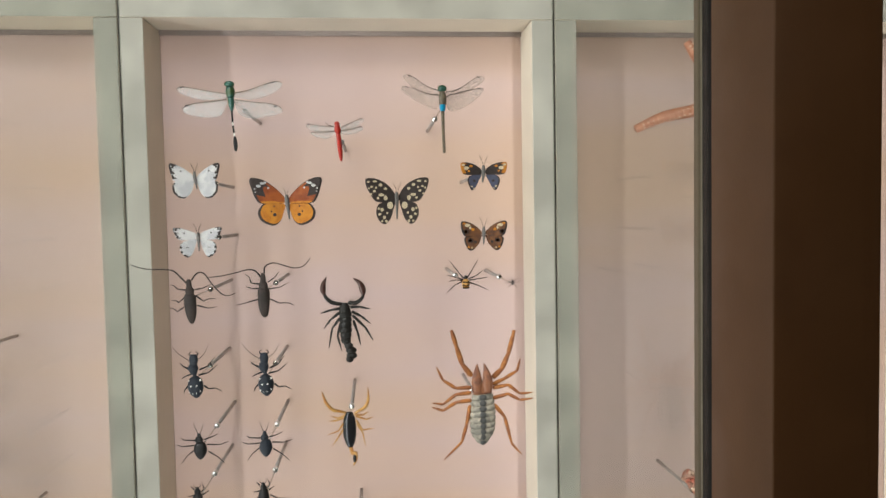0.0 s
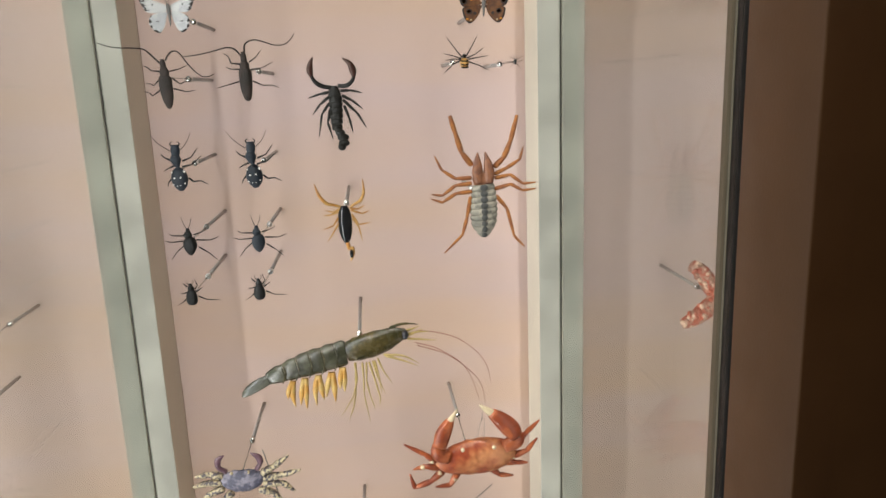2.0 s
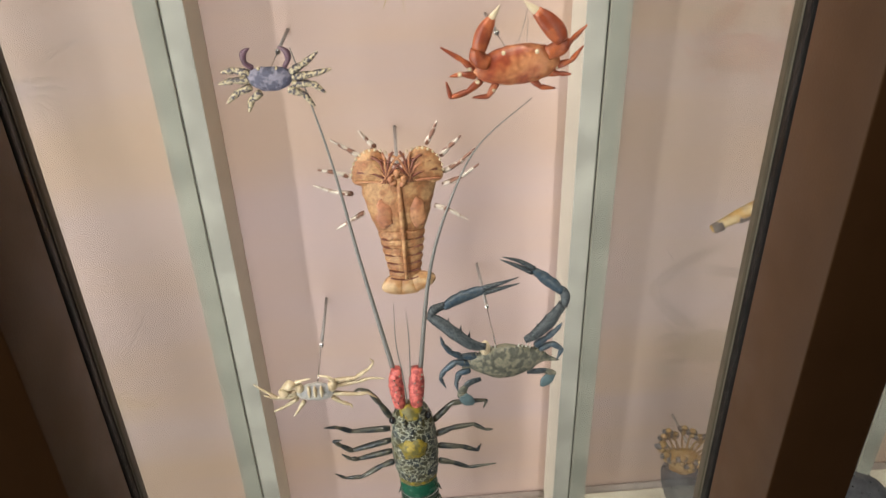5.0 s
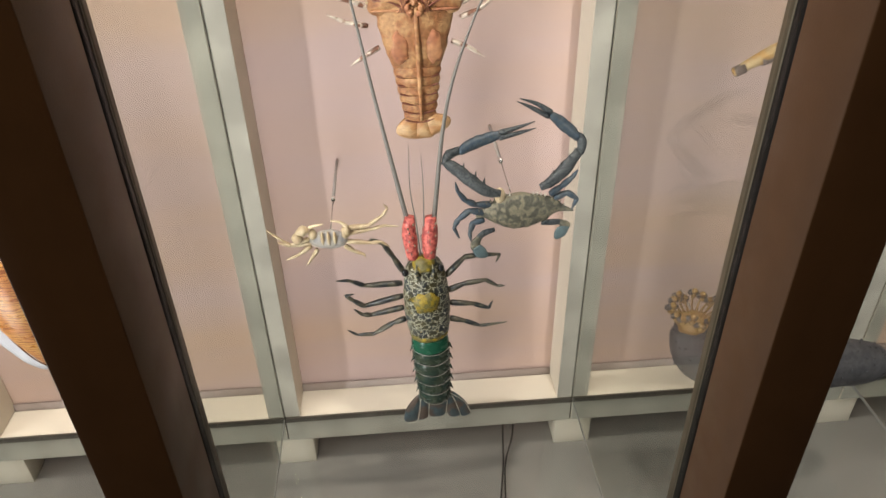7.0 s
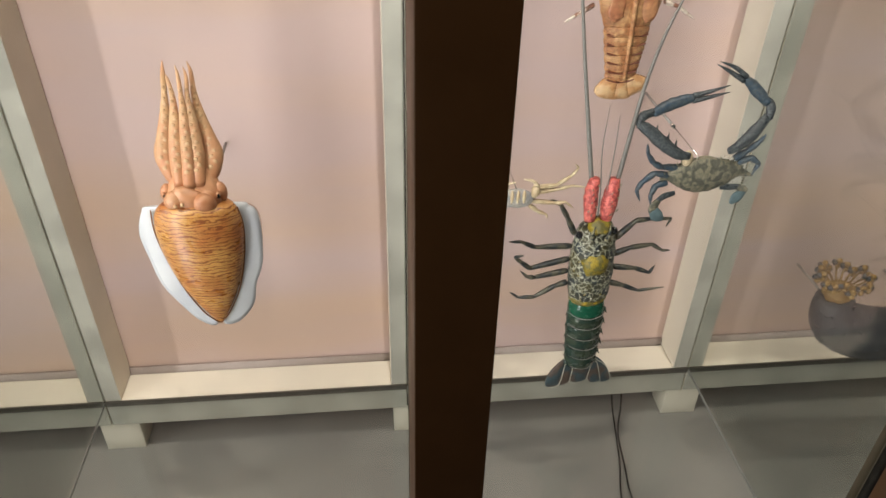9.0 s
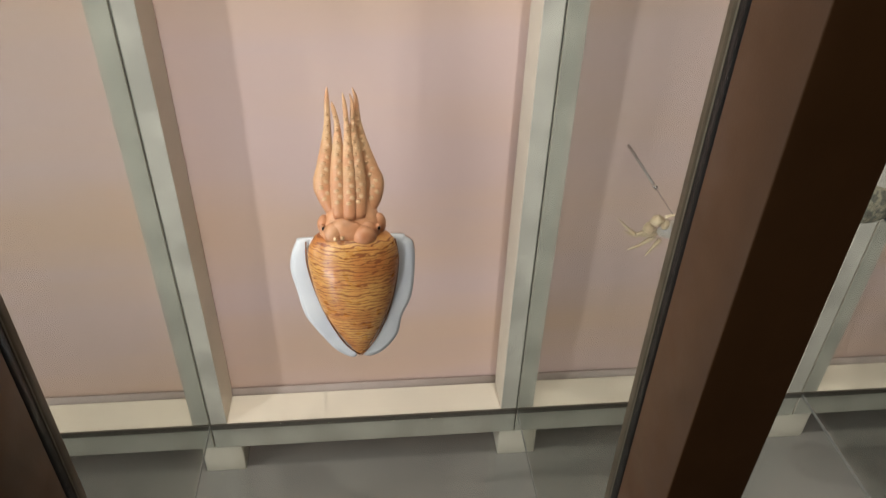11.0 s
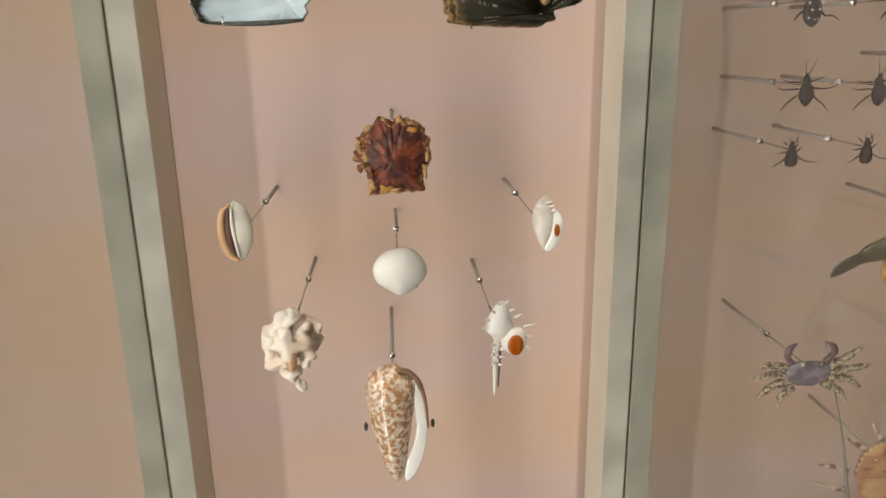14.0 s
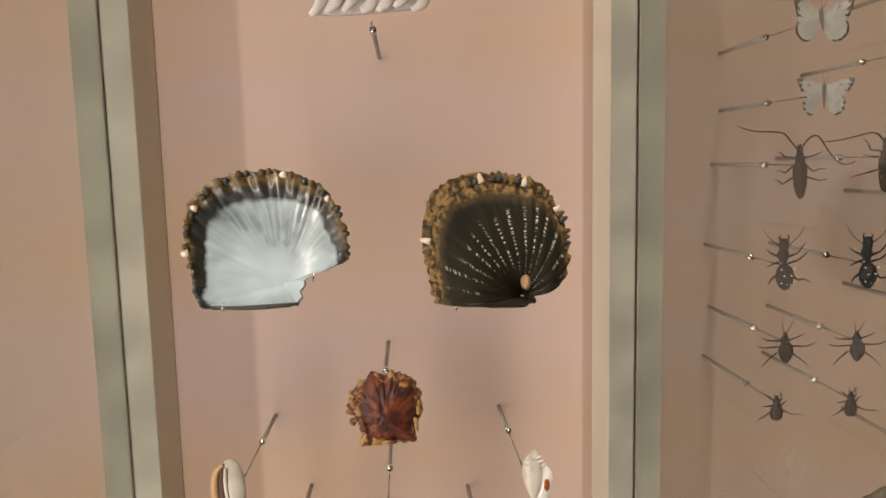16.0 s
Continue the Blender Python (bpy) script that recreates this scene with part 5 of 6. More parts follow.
    for run in (((-0.0537, 0.6220), (-0.0836, 0.7863), (-0.1038, 0.9081), (-0.1197, 0.9781), (-0.1349, 1.0364)), ((-0.0238, 0.6220), (-0.0055, 0.7727), (0.023, 0.8662), (0.0547, 0.9246), (0.1112, 0.9717))):
        pts = [Vector((x, 0.742 + 0.02 * i / 4, z)) - base for i, (x, z) in enumerate(run)]
        part("antenna", tb(pts, [0.0033, 0.0022, 0.0014, 0.0009, 0.0005], sides=7, steps=6), GREYANT, k.ob, "long grey whip-like feeler")
    for g in ((378, 190, 368, 80, 350, -40, 352, -180), (392, 190, 398, 60, 400, -60, 396, -150)):
        k.limb("antennule", g, (1.1, 0.8, 0.3), GREYANT, d=(12, 14), steps=4)
    k.rod(405, 420, 0.5)


shrimp()
crabs()
slipper_lobster()
spiny_lobster()


# ---- shells and soft-bodied animals ----
def wavy(name, base, line, tint, scale=55.0, distort=9.0, rough=0.4, most=0.85):
    """Broken wavy cross-bands of line colour on a mottled base."""
    m = material(name, base, rough, vary=0.15, scale=120, second=tint, second_scale=28, bump=0.3, bump_scale=300)
    nt = m.node_tree
    b = nt.nodes["Principled BSDF"]
    old = b.inputs["Base Color"].links[0].from_socket
    co, mp, wv, mr, mx = (nt.nodes.new(k) for k in ("ShaderNodeTexCoord", "ShaderNodeMapping", "ShaderNodeTexWave", "ShaderNodeMapRange", "ShaderNodeMix"))
    mp.inputs["Scale"].default_value = (0.30, 0.6, 1.0)
    wv.bands_direction = "Z"
    wv.inputs["Scale"].default_value, wv.inputs["Distortion"].default_value, wv.inputs["Detail"].default_value, wv.inputs["Detail Scale"].default_value = scale, distort, 3.0, 2.2
    for i, v in enumerate((0.66, 0.92, 0.0, most)):
        mr.inputs[i + 1].default_value = v
    mx.data_type = "RGBA"
    mx.inputs[7].default_value = (*line, 1)
    for a, c in ((co.outputs["Object"], mp.inputs["Vector"]), (mp.outputs[0], wv.inputs["Vector"]), (wv.outputs[1], mr.inputs[0]), (mr.outputs[0], mx.inputs[0]), (old, mx.inputs[6]), (mx.outputs[2], b.inputs["Base Color"])):
        nt.links.new(a, c)
    return m


MANTLE = wavy("orange_brown_striped_mantle", (0.53, 0.28, 0.080), (0.17, 0.042, 0.012), (0.40, 0.15, 0.040), 64, 9, 0.32, 0.85)
FINWHITE = material("milky_white_fin", (0.50, 0.51, 0.52), 0.35, vary=0.05, scale=60, second=(0.42, 0.43, 0.46), second_scale=20)
FINLINE = material("brown_fin_line", (0.1584, 0.0536, 0.0052), 0.5, vary=0.2)
CUTTLESKIN = material("peach_cuttlefish_skin", (0.40, 0.16, 0.070), 0.38, vary=0.2, scale=150, second=(0.50, 0.26, 0.13), second_scale=32, bump=0.4, bump_scale=300)
ARMSKIN = material("cream_peach_arm_skin", (0.52, 0.33, 0.17), 0.4, vary=0.15, scale=150, second=(0.50, 0.26, 0.13), second_scale=45, bump=0.4, bump_scale=300)
SUCKER = material("pale_peach_sucker", (0.50, 0.32, 0.17), 0.4, vary=0.1)
SHELLBLACK = material("black_shell_rim", (0.030, 0.030, 0.026), 0.4, vary=0.3, scale=120)
SHELLOCHRE = material("ochre_brown_shell_rim", (0.115, 0.068, 0.025), 0.7, vary=0.3, scale=160, second=(0.072, 0.0478, 0.0236), second_scale=80, bump=0.9, bump_scale=400)
SHELLDARK = material("dark_olive_shell", (0.0259, 0.0227, 0.0146), 0.42, vary=0.4, scale=200, second=(0.0504, 0.0383, 0.0181), second_scale=60, bump=0.6, bump_scale=500)
SHELLWHITE = material("chalky_white_shell", (0.68, 0.66, 0.63), 0.6, vary=0.06, scale=120, second=(0.66, 0.63, 0.58), second_scale=45, bump=0.4, bump_scale=400)
SHELLPEACH = material("white_peach_knobbly_shell", (0.74, 0.68, 0.61), 0.5, vary=0.08, scale=120, second=(0.66, 0.52, 0.40), second_scale=38, bump=0.5, bump_scale=350)
PEACHLIP = material("peach_shell_lip", (0.4752, 0.2817, 0.1446), 0.35, vary=0.12, scale=150)
GREYSHELL = material("glossy_grey_white_shell", (0.56, 0.52, 0.46), 0.2, vary=0.1, scale=120, second=(0.66, 0.62, 0.55), second_scale=50, coat=0.4)
MAROON = material("rough_maroon_shell", (0.060, 0.012, 0.007), 0.45, vary=0.4, scale=160, second=(0.16, 0.032, 0.010), second_scale=75, bump=1.0, bump_scale=260)
RUSTCRUST = material("ochre_crusted_shell_edge", (0.42, 0.25, 0.10), 0.7, vary=0.35, scale=180, second=(0.13, 0.035, 0.015), second_scale=120, bump=1.0, bump_scale=300)
APERTURE = material("deep_orange_aperture", (0.3024, 0.0635, 0.0), 0.25, vary=0.2, scale=120)
DARKSLIT = material("dark_brown_slit", (0.06, 0.022, 0.012), 0.5, vary=0.2)
CONE = material("brown_tented_cone_shell", (0.36, 0.19, 0.09), 0.28, vary=0.35, scale=260, second=(0.60, 0.50, 0.40), second_scale=230, coat=0.3)
CONELIP = material("porcelain_white_lip", (0.80, 0.79, 0.76), 0.2, vary=0.04)
CONEDARK = material("brown_shell_edge", (0.20, 0.11, 0.06), 0.45, vary=0.25, scale=150)
STARRED = material("coral_red_star", (0.36, 0.0536, 0.0173), 0.65, vary=0.3, scale=220, second=(0.3312, 0.178, 0.1215), second_scale=160, bump=0.6, bump_scale=600)
STARPEACH = material("peach_pitted_star", (0.432, 0.174, 0.0852), 0.65, vary=0.2, scale=220, second=(0.3744, 0.1325, 0.0599), second_scale=160, bump=0.6, bump_scale=500)
PIT = material("pale_pit", (0.62, 0.42, 0.30), 0.7, vary=0.1)
BANDPALE = material("sandy_banded_star", (0.4032, 0.2903, 0.1371), 0.65, vary=0.2, scale=200, second=(0.36, 0.1987, 0.0374), second_scale=70, bump=0.5, bump_scale=500)
BANDDARK = material("dark_band", (0.065, 0.05, 0.04), 0.65, vary=0.3, scale=200)
CUKE = material("black_grey_warty_skin", (0.0248, 0.0256, 0.0288), 0.6, vary=0.35, scale=200, second=(0.0393, 0.0393, 0.0418), second_scale=60, bump=0.8, bump_scale=350)
TENTACLE = material("yellow_brown_tentacle", (0.20, 0.115, 0.026), 0.5, vary=0.3, scale=150, second=(0.1728, 0.0922, 0.0196), second_scale=80)
SLABWHITE = material("white_plated_shell", (0.50, 0.46, 0.45), 0.5, vary=0.08, scale=150, second=(0.66, 0.60, 0.58), second_scale=45, bump=0.6, bump_scale=250)


def spread_shell(name, rim_at, inner, inner2, streak, middle, rim, rim2, dots=None, top_shift=0.0, rough=0.35, coat=0.0, bump=0.5):
    """A shell valve laid out by its spread (u outwards, v along the edge): an inner field with fine radial streaks, a middle band and a crusted rim."""
    m = material(name, inner, rough, vary=0.12, scale=90, bump=bump, bump_scale=420, second=inner2, second_scale=13, coat=coat, spec=0.5 if coat else 0.12)
    nt = m.node_tree
    b = nt.nodes["Principled BSDF"]
    base = b.inputs["Base Color"].links[0].from_socket

    def math_node(op, a, c=0.0, clamp=False):
        n = nt.nodes.new("ShaderNodeMath")
        n.operation, n.use_clamp = op, clamp
        for sock, val in zip(n.inputs, (a, c)):
            if isinstance(val, bpy.types.NodeSocket):
                nt.links.new(val, sock)
            else:
                sock.default_value = val
        return n.outputs[0]

    def blend(fac, a, c):
        x = nt.nodes.new("ShaderNodeMix")
        x.data_type = "RGBA"
        for sock, val in ((x.inputs[0], fac), (x.inputs[6], a), (x.inputs[7], c)):
            if isinstance(val, bpy.types.NodeSocket):
                nt.links.new(val, sock)
            else:
                sock.default_value = (*val, 1)
        return x.outputs[2]

    def step(src, lo, hi):
        r = nt.nodes.new("ShaderNodeMapRange")
        r.inputs[1].default_value, r.inputs[2].default_value = lo, hi
        nt.links.new(src, r.inputs[0])
        return r.outputs[0]

    def grain(vec, scale, detail=3.0):
        n = nt.nodes.new("ShaderNodeTexNoise")
        n.inputs["Scale"].default_value, n.inputs["Detail"].default_value = scale, detail
        nt.links.new(vec, n.inputs["Vector"])
        return n.outputs[0]

    uvn, sep, co = nt.nodes.new("ShaderNodeUVMap"), nt.nodes.new("ShaderNodeSeparateXYZ"), nt.nodes.new("ShaderNodeTexCoord")
    uvn.uv_map = "spread"
    nt.links.new(uvn.outputs[0], sep.inputs[0])
    f, w = sep.outputs[0], sep.outputs[1]
    stretch = nt.nodes.new("ShaderNodeMapping")
    stretch.inputs["Scale"].default_value = (2.0, 70.0, 1.0)
    nt.links.new(uvn.outputs[0], stretch.inputs["Vector"])
    col = blend(step(grain(stretch.outputs[0], 1.0), 0.42, 0.75), base, streak)
    if dots:
        cell = nt.nodes.new("ShaderNodeMapping")
        cell.inputs["Scale"].default_value = (46.0, 24.0, 1.0)
        nt.links.new(uvn.outputs[0], cell.inputs["Vector"])
        line = math_node("PINGPONG", math_node("MULTIPLY", math_node("ADD", w, math_node("MULTIPLY", grain(co.outputs["Object"], 60.0), 0.012)), 23.0), 0.5)
        on = math_node("MULTIPLY", step(line, 0.13, 0.07), step(grain(cell.outputs[0], 1.3, 2.0), 0.50, 0.58), True)
        on = math_node("MULTIPLY", on, step(grain(co.outputs["Object"], 24.0, 1.0), 0.45, 0.56), True)
        col = blend(on, col, dots)
    arch = math_node("POWER", math_node("SINE", math_node("MULTIPLY", math_node("DIVIDE", math_node("SUBTRACT", w, 0.02), 0.62, True), 3.1415)), 0.45)
    e = math_node("ADD", math_node("ADD", f, math_node("MULTIPLY", arch, top_shift)), math_node("MULTIPLY", math_node("SUBTRACT", grain(co.outputs["Object"], 75.0), 0.5), 0.10))
    col = blend(step(e, rim_at[0], rim_at[0] + 0.05), col, middle)
    crust = blend(step(grain(co.outputs["Object"], 190.0), 0.42, 0.60), rim, rim2)
    col = blend(step(e, rim_at[1], rim_at[1] + 0.05), col, crust)
    nt.links.new(col, b.inputs["Base Color"])
    return m


# grey to white nacre patches: own tone, with part of the sheen painted in
NACRE = spread_shell("blue_white_nacre", (0.89, 1.03), (0.20, 0.24, 0.26), (0.53, 0.64, 0.69), (0.42, 0.51, 0.56), (0.022, 0.022, 0.019), (0.21, 0.135, 0.055), (0.055, 0.038, 0.02), top_shift=0.17, rough=0.3, coat=0.4, bump=0.15)
RIBBED = spread_shell("ribbed_black_brown_shell", (0.80, 0.86), (0.008, 0.008, 0.006), (0.019, 0.016, 0.009), (0.026, 0.021, 0.011), (0.05, 0.036, 0.018), (0.26, 0.16, 0.065), (0.04, 0.028, 0.014), dots=(0.60, 0.58, 0.52), top_shift=0.05, rough=0.6, bump=1.0)


class LeaningSketch(Sketch):
    """A body whose upper end leans back towards the wall."""

    def __call__(self, u, v, d=0.0):
        rise = (800 - v) * (0.284 if v < 800 else 0.388) / 1000
        return Vector(((u - 315) * self.sx, -d / 1000 + max(0.0, 640 - v) * 0.105 / 1000, rise))


# the arms pass from peach at the root to cream at the tips
_nt = ARMSKIN.node_tree
_b = _nt.nodes["Principled BSDF"]
_old = _b.inputs["Base Color"].links[0].from_socket
_co, _sep, _mr, _mx = (_nt.nodes.new(q) for q in ("ShaderNodeTexCoord", "ShaderNodeSeparateXYZ", "ShaderNodeMapRange", "ShaderNodeMix"))
for _i, _v in enumerate((0.055, 0.14, 0.9, 0.0)):
    _mr.inputs[_i + 1].default_value = _v
_mx.data_type = "RGBA"
_mx.inputs[7].default_value = (0.42, 0.17, 0.075, 1)
for _a, _c in ((_co.outputs["Object"], _sep.inputs[0]), (_sep.outputs[2], _mr.inputs[0]), (_mr.outputs[0], _mx.inputs[0]), (_old, _mx.inputs[6]), (_mx.outputs[2], _b.inputs["Base Color"])):
    _nt.links.new(_a, _c)


def cuttlefish():
    k = LeaningSketch("cuttlefish", (-0.5324, 0.715, 0.5972), 0.2825, 0.3649, (315, 800), "orange-brown striped cuttlefish model with a white fin", "cuttlefish")
    fin = k.plate("fin", (140, 660, 92, 682, 60, 790, 76, 885, 100, 985, 160, 1070, 222, 1138, 290, 1168, 318, 1140, 345, 1165, 412, 1148, 480, 1080, 503, 1000, 543, 920, 557, 800, 550, 702, 520, 672, 475, 655), 3, FINWHITE, d=2, steps=5, bulge=5, label="milky white wavy fin")
    k.limb("fin_edge", (500, 662, 550, 702, 557, 800, 543, 920), 0.3, FINLINE, d=(-4, -4), parent=fin)
    k.spine("mantle", [(308, 630, 100), (308, 655, 150), (310, 700, 174), (312, 770, 180), (312, 850, 170), (314, 950, 140), (316, 1040, 92), (318, 1110, 42), (320, 1148, 8)], MANTLE, 0.5, d=4, sides=28, steps=5, label="orange-brown mantle with wavy stripes")
    for g in ((132, 668, 128, 770, 150, 880, 196, 1000, 258, 1100, 316, 1148), (478, 664, 490, 770, 472, 890, 430, 1010, 372, 1100, 324, 1148)):
        k.limb("mantle_seam", g, 0.9, FINLINE, d=(6, 6), steps=5)
    k.spine("head", [(312, 505, 84), (312, 535, 96), (312, 570, 112), (312, 605, 120), (310, 640, 122), (310, 668, 90)], CUTTLESKIN, 0.42, d=4, sides=24, steps=5, lump=0.10, freq=45, label="peach head with soft brows")
    for u, v, w, h, d in ((372, 622, 42, 36, 11), (262, 616, 32, 28, 11), (420, 606, 26, 36, 4), (204, 606, 24, 34, 4)):
        k.ball("brow", u, v, w, h, CUTTLESKIN, depth=6, d=d - 1, lump=0.2, freq=60)
    for u, d in ((414, 13), (202, 11)):
        e = k.ball("eye", u, 598, 10, 10, CUTTLESKIN, depth=4, d=d)
        k.ball("pupil", u + 2, 600, 6, 8, GLOSSBLACK, depth=2, d=d + 2.4, parent=e)
    arms = (((228, 560, 24), (204, 508, 33), (190, 458, 37), (198, 395, 31), (207, 300, 22), (209, 205, 15), (212, 110, 11), (216, 60, 2)), ((262, 560, 26), (258, 460, 30), (262, 320, 23), (262, 200, 13), (246, 132, 9), (238, 105, 2)),
            ((306, 560, 26), (312, 460, 27), (312, 320, 21), (312, 200, 13), (305, 110, 9), (296, 64, 2)), ((348, 560, 26), (354, 460, 29), (349, 320, 23), (342, 200, 13), (345, 120, 9), (334, 75, 2)),
            ((390, 560, 24), (412, 508, 35), (421, 455, 38), (404, 390, 31), (384, 300, 23), (369, 200, 15), (363, 110, 10), (346, 64, 2)))
    for i, a in enumerate(arms):
        d0 = (3, 12, 15, 12, 3)[i]
        a = [(u if v > 400 else 300 + (u - 300) * (0.84 + 0.16 * max(0, v - 200) / 200), v if v > 458 else 458 - (458 - v) * 0.85, w * 1.08 if v > 210 else w * 0.9) for u, v, w in a]
        a = [(312 + (u - 312) * 0.84, v, w) for u, v, w in a]
        arm = k.spine("arm", a, ARMSKIN, 0.7, d=d0, sides=14, steps=5, lump=0.06, freq=140, label="cream and peach tapering arm")
        for j in range(15):
            t = j / 14
            v = 500 - t * 290
            u = float(np.interp(v, [q[1] for q in a[::-1]], [q[0] for q in a[::-1]]))
            w = float(np.interp(v, [q[1] for q in a[::-1]], [q[2] for q in a[::-1]]))
            k.ball("sucker", u + (w * 0.30 if j % 2 else -w * 0.12), v, 11 - 5 * t, 9 - 4 * t, SUCKER, depth=1.3, d=d0 + w * 0.2825 * 0.62, parent=arm)
    for u, v, w, h, d in ((300, 612, 70, 44, 14), (362, 622, 46, 36, 17), (245, 618, 46, 34, 14)):
        k.ball("brow", u, v, w, h, CUTTLESKIN, depth=9, d=d, lump=0.4, freq=38)
    for u, v in ((250, 622), (276, 618), (336, 610)):
        k.ball("wart", u, v, 8, 7, SUCKER, depth=2.0, d=23)
    k.rod(312, 760, 0.6)


def dish_shell():
    k = Sketch("pearl_shell", (-0.6126, 0.718, 1.3773), 0.2447, 0.2462, (300, 255), "open black-lipped pearl shell showing blue-white nacre", "shell", "mounted shells")
    flat = (75, 445, 65, 380, 55, 300, 50, 220, 62, 150, 110, 95, 180, 60, 260, 45, 350, 45, 420, 70, 480, 105, 510, 160, 530, 230, 545, 315, 500, 345, 435, 370, 405, 395, 390, 455, 350, 465, 250, 468, 140, 467, 95, 462)

    k.wing("valve", (325, 405), flat, [NACRE], lambda f, w: 0, dome=lambda f, w: 0.010 - 0.016 * f * f + 0.0016 * math.sin(w * 190) * max(0, f - 0.8) * 5, rings=30, steps=12, ragged=0.0022)
    for i in (j for j in range(40) if j % 3 != 1):
        t = i / 39
        a = math.radians(196 - t * 205)
        u, v = 295 + 250 * math.cos(a), 270 - 225 * math.sin(a)
        g = 1 + (i * 7 % 5) * 2.0
        k.limb("rim_spike", (u - 8 * math.cos(a), v + 8 * math.sin(a), u + g * math.cos(a), v - g * math.sin(a)), (3.0 + (i % 3) * 0.5, 1.5), (SHELLOCHRE, SHELLBLACK, SHELLOCHRE, SHELLBLACK, SHELLOCHRE, SHELLDARK, SHELLPEACH)[i * 3 % 7], d=(5, 7), steps=1)
    k.spine("hinge", [(100, 462, 4), (200, 466, 7), (300, 464, 8), (385, 458, 5)], SHELLBLACK, 0.8, d=4)
    for u, v in ((155, 458), (435, 374)):
        k.limb("clip", (u, v + 14, u + 1, v - 14), 0.8, CHROME, d=(9, 9), steps=1, label="small steel clip")
    k.rod(290, 300, 0.6, d=-9)


def ribbed_shell():
    k = Sketch("pearl_shell", (-0.4387, 0.716, 1.3709), 0.2525, 0.2503, (1000, 265), "ribbed black-brown outside of a pearl shell", "shell", "mounted shells")
    flat = (805, 445, 790, 380, 775, 300, 770, 230, 785, 150, 815, 100, 870, 70, 940, 55, 1010, 60, 1080, 70, 1130, 90, 1165, 130, 1200, 200, 1220, 280, 1215, 360, 1190, 400, 1150, 410, 1110, 415, 1115, 450, 1080, 465, 1000, 470, 900, 465, 840, 460)
    k.wing("valve", (1075, 432), flat, [RIBBED], lambda f, w: 0, dome=lambda f, w: -0.022 * math.sin(math.pi * min(1, f * 0.95 + 0.05)) ** 0.8 - 0.0006 * math.sin(w * 46 * math.pi) * f - 0.006 * max(0.0, f - 0.78) * noise.noise(Vector((w * 70, f * 30, 4))) * 4, rings=40, steps=12, ragged=0.003)
    for i in (j for j in range(38) if j % 4 != 1):
        a = math.radians(186 - i * 5.2)
        u, v = 995 + 222 * math.cos(a), 270 - 212 * math.sin(a)
        g = 1 + (i * 7 % 5) * 1.6
        k.limb("rim_spike", (u - 22 * math.cos(a), v + 22 * math.sin(a), u + g * math.cos(a), v - g * math.sin(a)), (3.0, 2.8, 1.4), (SHELLOCHRE, SHELLDARK, SHELLOCHRE, SHELLBLACK, SHELLOCHRE, SHELLDARK, SHELLPEACH)[i * 3 % 7], d=(8, 2), steps=1)
    k.ball("beak", 1078, 385, 16, 26, PEACHLIP, depth=5, d=12)
    k.ball("beak", 1072, 448, 13, 18, SHELLWHITE, depth=4, d=5)
    for u, v in ((868, 456), (1166, 398)):
        k.limb("clip", (u, v + 16, u, v - 16), 0.8, CHROME, d=(8, 8), steps=1, label="small steel clip")
    k.rod(1000, 300, 0.6)


